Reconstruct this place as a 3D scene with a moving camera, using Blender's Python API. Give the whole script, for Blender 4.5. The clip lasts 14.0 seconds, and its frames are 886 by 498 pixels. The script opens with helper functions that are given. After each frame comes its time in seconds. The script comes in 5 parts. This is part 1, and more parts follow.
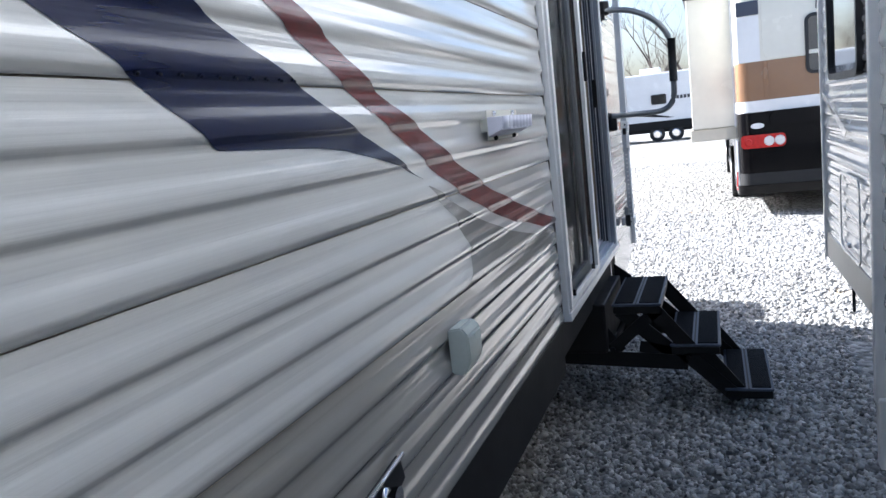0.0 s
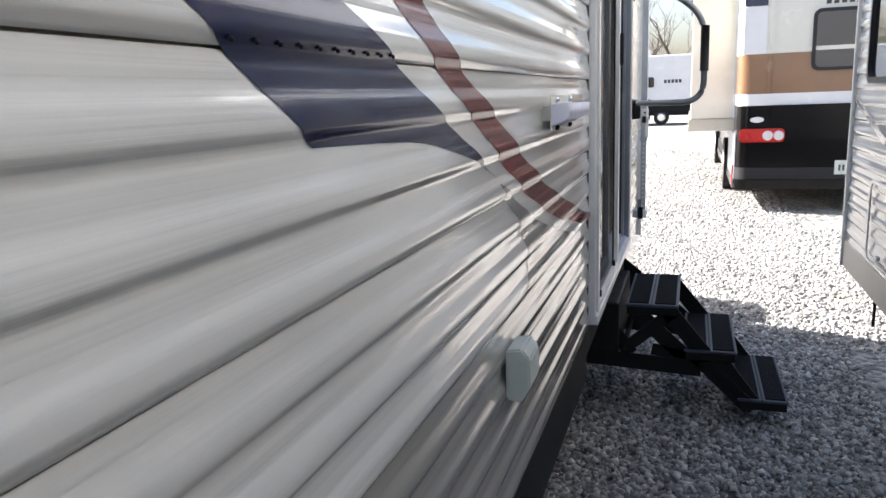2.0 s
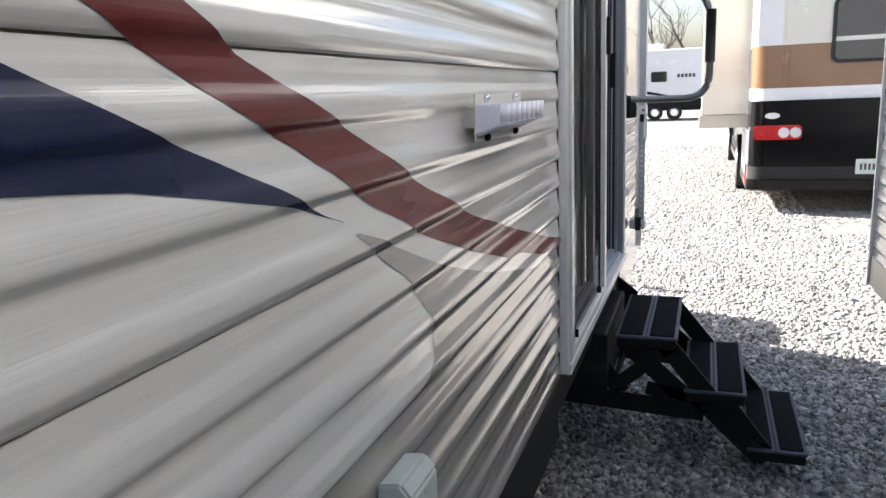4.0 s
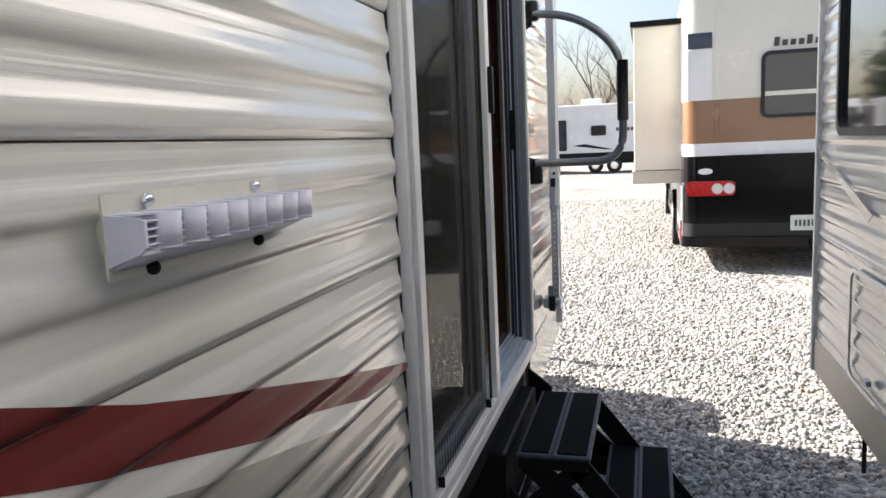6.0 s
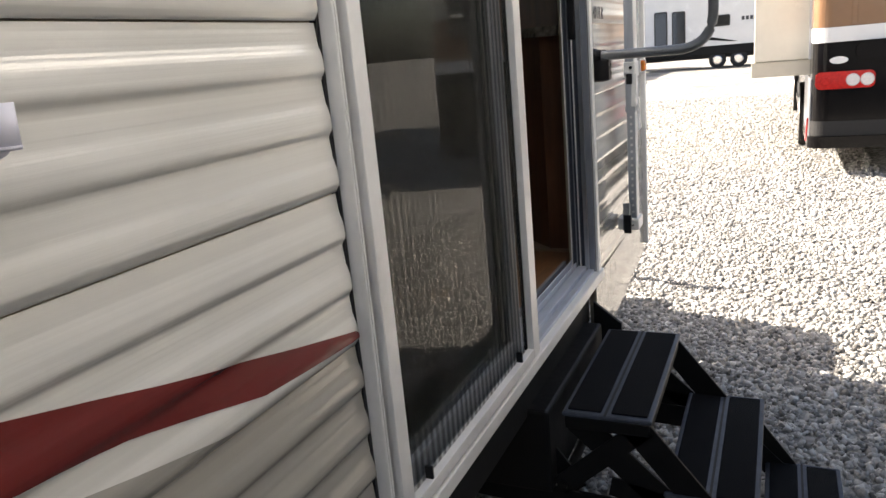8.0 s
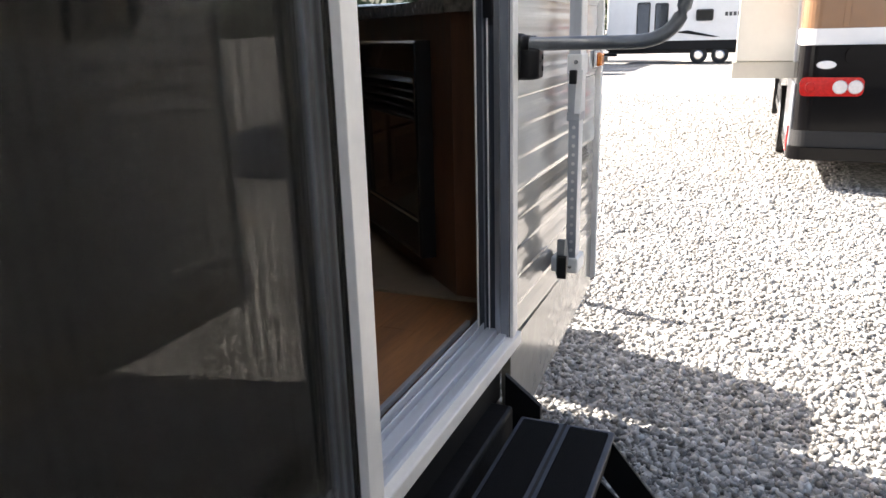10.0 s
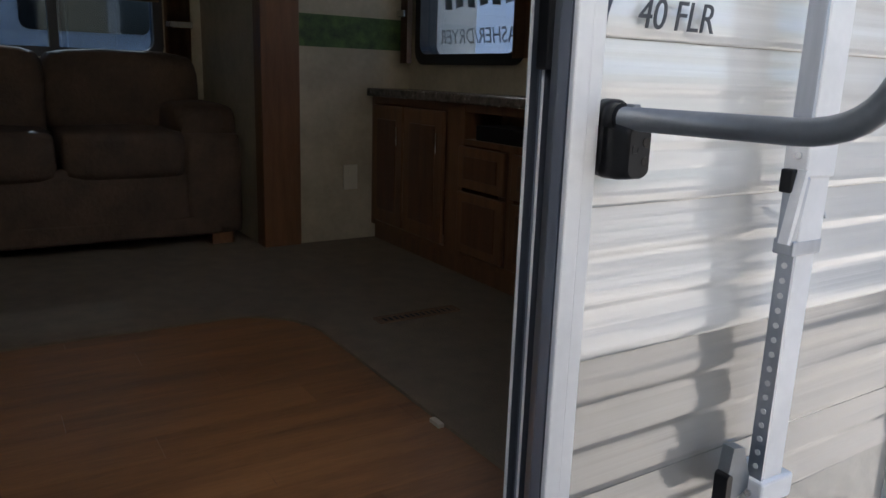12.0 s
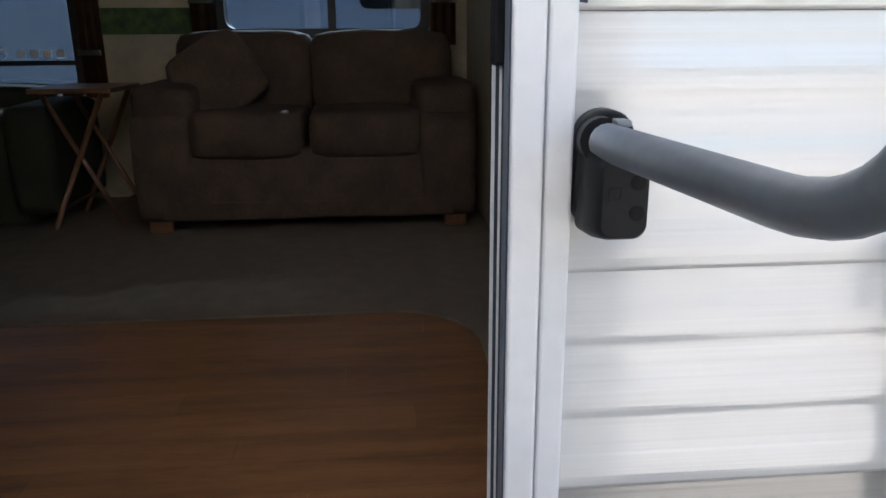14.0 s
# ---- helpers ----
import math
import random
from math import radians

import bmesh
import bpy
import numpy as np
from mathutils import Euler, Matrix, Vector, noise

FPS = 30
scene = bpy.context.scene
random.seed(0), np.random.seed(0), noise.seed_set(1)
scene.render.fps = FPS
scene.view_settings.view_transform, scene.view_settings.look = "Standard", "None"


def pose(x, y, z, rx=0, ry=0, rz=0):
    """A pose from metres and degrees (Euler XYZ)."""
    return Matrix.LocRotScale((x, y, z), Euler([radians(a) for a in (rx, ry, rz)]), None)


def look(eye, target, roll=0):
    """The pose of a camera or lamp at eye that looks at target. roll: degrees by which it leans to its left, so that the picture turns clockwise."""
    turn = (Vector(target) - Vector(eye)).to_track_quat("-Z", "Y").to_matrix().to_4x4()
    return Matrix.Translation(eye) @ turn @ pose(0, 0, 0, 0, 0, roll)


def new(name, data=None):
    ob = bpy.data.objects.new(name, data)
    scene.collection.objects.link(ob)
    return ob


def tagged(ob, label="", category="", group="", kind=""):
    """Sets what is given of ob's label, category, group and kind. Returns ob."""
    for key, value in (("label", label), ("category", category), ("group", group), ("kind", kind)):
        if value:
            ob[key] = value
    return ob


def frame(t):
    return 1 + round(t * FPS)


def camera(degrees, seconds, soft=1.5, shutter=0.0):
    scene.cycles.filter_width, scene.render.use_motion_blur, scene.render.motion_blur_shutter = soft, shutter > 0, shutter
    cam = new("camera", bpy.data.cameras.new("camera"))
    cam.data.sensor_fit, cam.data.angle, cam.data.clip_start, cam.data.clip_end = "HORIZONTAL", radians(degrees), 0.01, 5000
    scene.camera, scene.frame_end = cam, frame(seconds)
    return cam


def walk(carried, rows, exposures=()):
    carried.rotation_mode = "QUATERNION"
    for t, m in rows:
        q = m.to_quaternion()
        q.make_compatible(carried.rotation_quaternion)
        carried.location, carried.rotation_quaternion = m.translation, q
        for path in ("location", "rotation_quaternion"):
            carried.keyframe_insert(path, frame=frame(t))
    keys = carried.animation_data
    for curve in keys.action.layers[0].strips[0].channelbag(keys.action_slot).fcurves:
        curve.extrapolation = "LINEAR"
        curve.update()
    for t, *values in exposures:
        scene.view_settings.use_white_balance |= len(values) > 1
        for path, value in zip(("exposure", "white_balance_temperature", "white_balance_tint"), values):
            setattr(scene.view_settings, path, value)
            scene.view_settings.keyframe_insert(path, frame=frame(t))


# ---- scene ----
cam = camera(62.2, 14.0)
# walk: seconds, eye, target, roll
PATH = [
    (0, (0.594, -2.835, 1.57), (-0.109, -0.989, 1.262), -6.5),
    (0.5, (0.592, -2.757, 1.582), (-0.174, -0.936, 1.271), -5.2),
    (1, (0.506, -2.7, 1.594), (-0.262, -0.885, 1.254), -3.2),
    (1.5, (0.365, -2.696, 1.624), (-0.315, -0.854, 1.241), -1.4),
    (2, (0.341, -2.67, 1.622), (-0.291, -0.816, 1.223), -2.2),
    (4.5, (0.439, -1.883, 1.617), (-0.23, -0.044, 1.206), -2.4),
    (5, (0.539, -1.685, 1.614), (-0.093, 0.166, 1.199), -2.8),
    (5.5, (0.617, -1.57, 1.656), (-0.013, 0.293, 1.291), -3.3),
    (6, (0.496, -1.437, 1.649), (-0.043, 0.468, 1.371), -2.6),
    (6.5, (0.409, -1.352, 1.641), (-0.086, 0.563, 1.341), -4.3),
    (7, (0.375, -1.259, 1.617), (-0.271, 0.589, 1.208), -6.1),
    (7.5, (0.537, -1.152, 1.604), (-0.308, 0.608, 1.172), -7.3),
    (8, (0.598, -0.936, 1.604), (-0.226, 0.815, 1.099), -5.3),
    (8.5, (0.514, -0.723, 1.6), (-0.18, 1.063, 1.029), -1.3),
    (11, (0.594, 0.388, 1.587), (-0.286, 2.088, 1.009), -0.8),
    (11.5, (0.602, 0.708, 1.604), (-0.516, 2.237, 0.961), -0.7),
    (12, (0.792, 0.889, 1.606), (-0.85, 1.935, 1.149), 1.9),
    (12.5, (0.716, 0.988, 1.593), (-0.991, 1.899, 1.086), 2.2),
    (13, (0.673, 1.162, 1.569), (-1.082, 1.906, 0.964), 1.5),
    (13.5, (0.62, 1.418, 1.604), (-1.273, 1.547, 0.971), -1.0),
    (14, (0.671, 1.463, 1.648), (-1.243, 1.624, 1.088), -0.4),
]
walk(cam, [(t, look(eye, target, roll)) for t, eye, target, roll in PATH],
     exposures=[(0, 1.95, 5650, 10), (1.0, 1.95, 6000, 11), (2.0, 2.02, 6300, 12), (5.0, 1.95, 6450, 12), (6.5, 1.62, 6700, 12), (7.0, 1.62, 6800, 12), (8.5, 2.16, 7200, 12), (11.0, 2.25, 6300, 12), (11.5, 2.10, 6250, 12), (12.0, 2.14, 6250, 12), (12.5, 2.70, 6200, 12), (13.0, 2.94, 6200, 12), (13.5, 2.48, 6150, 12), (14.0, 2.48, 6150, 12)])

# ---- light ----
SUN = Vector((-1.0, 0.262, 0.74)).normalized()
world = bpy.data.worlds.new("sky")
scene.world = world
world.use_nodes = True
wn = world.node_tree
sky = wn.nodes.new("ShaderNodeTexSky")
sky.sky_type = "NISHITA"
sky.sun_disc = False
sky.sun_elevation = math.asin(SUN.z)
sky.sun_rotation = math.atan2(SUN.x, SUN.y)
sky.air_density, sky.dust_density, sky.ozone_density = 1.0, 4.0, 1.0
wn.links.new(sky.outputs["Color"], wn.nodes["Background"].inputs["Color"])
wn.nodes["Background"].inputs["Strength"].default_value = 0.088
sun = new("sun", bpy.data.lights.new("sun", "SUN"))
sun.data.energy, sun.data.angle, sun.data.color = 5.0, radians(0.53), (1.0, 0.96, 0.9)
sun.matrix_world = look(SUN * 50, (0, 0, 0))


# ---- materials ----
def mat(name, color, rough=0.5, metal=0.0, vary=0.12, scale=8.0, bump=0.0, bscale=40.0, stretch=(1, 1, 1), coat=0.0, second=None, island=False, spec=0.5, piece=False):
    """Principled surface with colour variation at two scales, roughness variation and fine relief."""
    m = bpy.data.materials.new(name)
    m.use_nodes = True
    nt = m.node_tree
    b = nt.nodes["Principled BSDF"]
    tc = nt.nodes.new("ShaderNodeTexCoord")
    mp = nt.nodes.new("ShaderNodeMapping")
    mp.inputs["Scale"].default_value = stretch
    nt.links.new(tc.outputs["Object"], mp.inputs["Vector"])
    n1 = nt.nodes.new("ShaderNodeTexNoise")
    n1.inputs["Scale"].default_value, n1.inputs["Detail"].default_value = scale, 6
    n2 = nt.nodes.new("ShaderNodeTexNoise")
    n2.inputs["Scale"].default_value, n2.inputs["Detail"].default_value = scale * 7, 3
    for n in (n1, n2):
        nt.links.new(mp.outputs["Vector"], n.inputs["Vector"])
    add = nt.nodes.new("ShaderNodeMath")
    add.operation = "MULTIPLY_ADD"
    add.inputs[1].default_value = 0.35
    nt.links.new(n2.outputs["Fac"], add.inputs[0])
    nt.links.new(n1.outputs["Fac"], add.inputs[2])
    last = add.outputs[0]
    if island:
        g = nt.nodes.new("ShaderNodeNewGeometry")
        a2 = nt.nodes.new("ShaderNodeMath")
        a2.operation = "MULTIPLY_ADD"
        a2.inputs[1].default_value = 0.9
        nt.links.new(g.outputs["Random Per Island"], a2.inputs[0])
        nt.links.new(last, a2.inputs[2])
        last = a2.outputs[0]
    if piece:
        oi = nt.nodes.new("ShaderNodeObjectInfo")
        a3 = nt.nodes.new("ShaderNodeMath")
        a3.operation = "MULTIPLY_ADD"
        a3.inputs[1].default_value, a3.inputs[2].default_value = 0.2, -0.1
        nt.links.new(oi.outputs["Random"], a3.inputs[0])
        a4 = nt.nodes.new("ShaderNodeMath")
        nt.links.new(a3.outputs[0], a4.inputs[0])
        nt.links.new(last, a4.inputs[1])
        last = a4.outputs[0]
    r = nt.nodes.new("ShaderNodeValToRGB")
    lo, hi = (0.45, 1.4) if island else (0.4, 0.95)
    r.color_ramp.elements[0].position, r.color_ramp.elements[1].position = min(lo, 1), min(hi, 1)
    c2 = second or tuple(c * (1 - 2 * vary) for c in color)
    r.color_ramp.elements[0].color = (*c2, 1)
    r.color_ramp.elements[1].color = (*[min(1, c * (1 + vary * 0.3)) for c in color], 1)
    if island:
        mr = nt.nodes.new("ShaderNodeMapRange")
        mr.inputs["From Min"].default_value, mr.inputs["From Max"].default_value = 0.45, 1.75
        nt.links.new(last, mr.inputs["Value"])
        last = mr.outputs["Result"]
        r.color_ramp.elements[0].position, r.color_ramp.elements[1].position = 0.0, 1.0
    nt.links.new(last, r.inputs["Fac"])
    nt.links.new(r.outputs["Color"], b.inputs["Base Color"])
    rr = nt.nodes.new("ShaderNodeMapRange")
    rr.inputs["To Min"].default_value, rr.inputs["To Max"].default_value = max(0.02, rough * 0.8), min(1, rough * 1.25)
    nt.links.new(n1.outputs["Fac"], rr.inputs["Value"])
    nt.links.new(rr.outputs["Result"], b.inputs["Roughness"])
    b.inputs["Metallic"].default_value = metal
    b.inputs["Coat Weight"].default_value = coat
    b.inputs["Specular IOR Level"].default_value = spec
    b.inputs["Coat Roughness"].default_value = 0.06
    if bump:
        n3 = nt.nodes.new("ShaderNodeTexNoise")
        n3.inputs["Scale"].default_value, n3.inputs["Detail"].default_value = bscale, 4
        nt.links.new(mp.outputs["Vector"], n3.inputs["Vector"])
        bp = nt.nodes.new("ShaderNodeBump")
        bp.inputs["Strength"].default_value = bump
        bp.inputs["Distance"].default_value = 0.01
        nt.links.new(n3.outputs["Fac"], bp.inputs["Height"])
        nt.links.new(bp.outputs["Normal"], b.inputs["Normal"])
    return m


def glass(name, tint):
    """A tinted pane: light passes dimmed, and its faces mirror by the angle."""
    m = bpy.data.materials.new(name)
    m.use_nodes = True
    nt = m.node_tree
    out = nt.nodes["Material Output"]
    nt.nodes.remove(nt.nodes["Principled BSDF"])
    t = nt.nodes.new("ShaderNodeBsdfTransparent")
    t.inputs["Color"].default_value = (*tint, 1)
    g = nt.nodes.new("ShaderNodeBsdfGlossy")
    g.inputs["Roughness"].default_value = 0.015
    lw = nt.nodes.new("ShaderNodeLayerWeight")
    lw.inputs["Blend"].default_value = 0.5
    pw = nt.nodes.new("ShaderNodeMath")
    pw.operation = "POWER"
    pw.inputs[1].default_value = 4.2
    nt.links.new(lw.outputs["Facing"], pw.inputs[0])
    fr = nt.nodes.new("ShaderNodeMath")
    fr.operation = "MULTIPLY_ADD"
    fr.inputs[1].default_value, fr.inputs[2].default_value = 0.90, 0.075
    nt.links.new(pw.outputs[0], fr.inputs[0])
    mx = nt.nodes.new("ShaderNodeMixShader")
    nt.links.new(fr.outputs[0], mx.inputs["Fac"])
    nt.links.new(t.outputs["BSDF"], mx.inputs[1])
    nt.links.new(g.outputs["BSDF"], mx.inputs[2])
    nt.links.new(mx.outputs["Shader"], out.inputs["Surface"])
    return m


def screen_cloth(name, color, least=0.12, most=0.36):
    """Insect screen: dark threads too fine to tell apart, with light passing between them."""
    m = bpy.data.materials.new(name)
    m.use_nodes = True
    nt = m.node_tree
    b = nt.nodes["Principled BSDF"]
    b.inputs["Base Color"].default_value = (*color, 1)
    b.inputs["Roughness"].default_value = 0.7
    b.inputs["Specular IOR Level"].default_value = 0.2
    tc = nt.nodes.new("ShaderNodeTexCoord")
    # bands of uneven coverage imitate the stripes in the screen door's reflection
    wv = nt.nodes.new("ShaderNodeTexWave")
    wv.bands_direction = "Y"
    wv.inputs["Scale"].default_value, wv.inputs["Distortion"].default_value = 13.0, 0.35
    wv.inputs["Detail"].default_value = 1.0
    nt.links.new(tc.outputs["Object"], wv.inputs["Vector"])
    mr = nt.nodes.new("ShaderNodeMapRange")
    mr.inputs["To Min"].default_value, mr.inputs["To Max"].default_value = least, most
    nt.links.new(wv.outputs["Fac"], mr.inputs["Value"])
    t = nt.nodes.new("ShaderNodeBsdfTransparent")
    mx = nt.nodes.new("ShaderNodeMixShader")
    nt.links.new(mr.outputs["Result"], mx.inputs["Fac"])
    nt.links.new(t.outputs["BSDF"], mx.inputs[1])
    nt.links.new(b.outputs["BSDF"], mx.inputs[2])
    nt.links.new(mx.outputs["Shader"], nt.nodes["Material Output"].inputs["Surface"])
    return m


SIDE = dict(rough=0.13, metal=0.12, vary=0.05, scale=1.3, bump=0.16, bscale=9.0, stretch=(1, 0.028, 8.0), coat=0.8)
VINYL = dict(rough=0.22, vary=0.05, scale=1.3, bump=0.2, bscale=9.0, stretch=(1, 0.06, 5.0), coat=0.25)
M = {
    "white": mat("siding_white", (0.80, 0.79, 0.75), **SIDE),
    "taupe": mat("siding_taupe", (0.40, 0.38, 0.345), **SIDE),
    "silver": mat("siding_silver", (0.66, 0.66, 0.65), **SIDE),
    "navy": mat("vinyl_navy", (0.008, 0.014, 0.06), **VINYL),
    "red": mat("vinyl_red", (0.16, 0.02, 0.018), **VINYL),
    "bluewhite": mat("blue_white_siding", (0.38, 0.47, 0.62), 0.35, vary=0.06, scale=2),
    "trim": mat("white_trim", (0.82, 0.82, 0.81), 0.3, vary=0.08, scale=6, bump=0.05),
    "alu": mat("mill_aluminium", (0.50, 0.53, 0.58), 0.35, 0.85, vary=0.15, scale=12, bump=0.06, stretch=(1, 1, 0.2)),
    "track": mat("grey_track", (0.30, 0.33, 0.38), 0.4, 0.4, vary=0.15, scale=9, stretch=(1, 1, 0.2)),
    "black": mat("black_plastic", (0.010, 0.010, 0.011), 0.38, spec=0.25, vary=0.2, scale=20, bump=0.04, bscale=300),
    "rubber": mat("black_rubber", (0.012, 0.012, 0.013), 0.7, vary=0.2, scale=20, bump=0.2, bscale=120),
    "steel_black": mat("black_steel", (0.006, 0.006, 0.007), 0.5, 0.0, vary=0.3, scale=10, bump=0.1, spec=0.25),
    "grip": mat("grit_pad", (0.006, 0.0065, 0.009), 0.85, vary=0.3, scale=60, bump=0.6, bscale=400, spec=0.15),
    "stepgrey": mat("worn_step_edge", (0.06, 0.072, 0.10), 0.45, 0.1, spec=0.3, vary=0.25, scale=30, bump=0.1),
    "skirt": mat("underbelly", (0.012, 0.0122, 0.013), 0.6, spec=0.2, vary=0.25, scale=3, bump=0.1, bscale=9),
    "skirt_tan": mat("skirt_tan", (0.30, 0.285, 0.25), 0.16, vary=0.08, scale=3, bump=0.35, bscale=14, coat=0.6),
    "tube": mat("handrail_grey", (0.20, 0.215, 0.23), 0.32, 0.3, vary=0.12, scale=14, bump=0.06),
    "chrome": mat("chrome", (0.75, 0.75, 0.76), 0.08, 1.0, vary=0.05),
    "vent": mat("vent_plastic", (0.80, 0.80, 0.90), 0.4, vary=0.06, scale=12, bump=0.05),
    "vent_base": mat("vent_plate", (0.74, 0.73, 0.64), 0.4, vary=0.06, scale=12, bump=0.05),
    "box": mat("outlet_plastic", (0.55, 0.60, 0.56), 0.45, vary=0.08, scale=12, bump=0.05),
    "amber": mat("amber_lens", (0.75, 0.20, 0.015), 0.2, vary=0.15, scale=60, bump=0.3, bscale=160, coat=0.5),
    "letter": mat("grey_lettering", (0.05, 0.05, 0.055), 0.4),
    "gravel": mat("gravel_stones", (0.58, 0.555, 0.52), 0.85, vary=0.3, scale=30, second=(0.034, 0.032, 0.029), island=True, bump=0.3, bscale=150),
    "brown": mat("paint_brown", (0.25, 0.135, 0.07), 0.25, vary=0.06, scale=2, coat=0.5),
    "cream": mat("gelcoat_cream", (0.72, 0.69, 0.60), 0.25, vary=0.05, scale=2, coat=0.5),
    "gelwhite": mat("gelcoat_white", (0.78, 0.77, 0.76), 0.25, vary=0.05, scale=2, coat=0.4),
    "gelblack": mat("gelcoat_black", (0.005, 0.0045, 0.005), 0.15, vary=0.2, scale=2, coat=0.08, spec=0.15),
    "gelnavy": mat("gelcoat_navy", (0.02, 0.028, 0.06), 0.2, vary=0.1, scale=2, coat=0.5),
    "beige": mat("slide_beige", (0.60, 0.56, 0.47), 0.35, vary=0.08, scale=2),
    "redlens": mat("red_lens", (0.55, 0.015, 0.012), 0.15, vary=0.2, scale=40, coat=0.6),
    "clearlens": mat("clear_lens", (0.75, 0.72, 0.70), 0.12, vary=0.1, scale=60, coat=0.6),
    "plate": mat("licence_plate", (0.62, 0.68, 0.60), 0.4, vary=0.1, scale=20),
    "darkglass": mat("dark_window", (0.015, 0.017, 0.02), 0.04, vary=0.1, coat=1.0),
    "tyre": mat("tyre", (0.02, 0.02, 0.02), 0.75, vary=0.2, scale=20, bump=0.3),
    "oak": mat("oak", (0.205, 0.098, 0.045), 0.4, vary=0.2, scale=5, stretch=(6, 6, 0.6), bump=0.1),
    "fire_black": mat("fireplace_enamel", (0.012, 0.012, 0.013), 0.18, vary=0.2, scale=3, coat=0.4, spec=0.5),
    "oak_dark": mat("oak_panel", (0.15, 0.068, 0.033), 0.42, vary=0.25, scale=5, stretch=(6, 6, 0.6), bump=0.1),
    "vinyl": mat("vinyl_plank", (0.28, 0.131, 0.052), 0.42, vary=0.2, scale=3, stretch=(7, 0.9, 1), bump=0.08, piece=True, second=(0.131, 0.060, 0.025), spec=0.35),
    "carpet": mat("carpet", (0.25, 0.20, 0.138), 0.95, vary=0.13, scale=14, bump=1.0, bscale=300),
    "paper": mat("wallpaper", (0.50, 0.43, 0.30), 0.7, vary=0.15, scale=6, bump=0.1),
    "leaf": mat("leaf_border", (0.10, 0.17, 0.05), 0.7, vary=0.35, scale=22, second=(0.02, 0.04, 0.015)),
    "sofa": mat("brown_suede", (0.105, 0.068, 0.042), 0.9, vary=0.25, scale=7, bump=0.4, bscale=60),
    "recliner": mat("olive_fabric", (0.035, 0.035, 0.016), 0.9, vary=0.25, scale=7, bump=0.4, bscale=60),
    "counter": mat("stone_counter", (0.20, 0.175, 0.14), 0.25, vary=0.4, scale=45),
    "ceil": mat("ceiling_white", (0.72, 0.70, 0.64), 0.6, vary=0.06, scale=5),
    "curtain": mat("curtain_brown", (0.22, 0.13, 0.07), 0.85, vary=0.2, scale=8, bump=0.3),
    "frame_black": mat("window_rubber", (0.015, 0.015, 0.016), 0.5, vary=0.15),
    "ivory": mat("ivory_plastic", (0.62, 0.58, 0.46), 0.4, vary=0.05),
    "bark": mat("bark", (0.16, 0.13, 0.11), 0.9, vary=0.3, scale=6, bump=0.5, bscale=20),
    "needle": mat("evergreen_leaves", (0.10, 0.13, 0.055), 0.8, vary=0.4, scale=2, island=True, second=(0.035, 0.055, 0.025)),
    "glass": glass("tinted_glass", (0.42, 0.43, 0.41)),
    "clear": glass("window_glass", (0.66, 0.72, 0.78)),
    "shaded": glass("tinted_window_glass", (0.32, 0.38, 0.44)),
    "thread": screen_cloth("insect_screen_cloth", (0.035, 0.033, 0.026)),
    "sheer": screen_cloth("sun_dimming_cloth", (0.20, 0.14, 0.08), 0.78, 0.86),
    "jamb_shade": mat("jamb_channel_shade", (0.065, 0.075, 0.095), 0.5, 0.2, vary=0.15, scale=9, stretch=(1, 1, 0.2)),
    "sill_alu": mat("sill_aluminium", (0.60, 0.65, 0.74), 0.4, 0.35, vary=0.12, scale=14, bump=0.08, stretch=(1, 0.15, 1)),
    "paint_text": mat("white_window_paint", (0.85, 0.85, 0.85), 0.6),
}


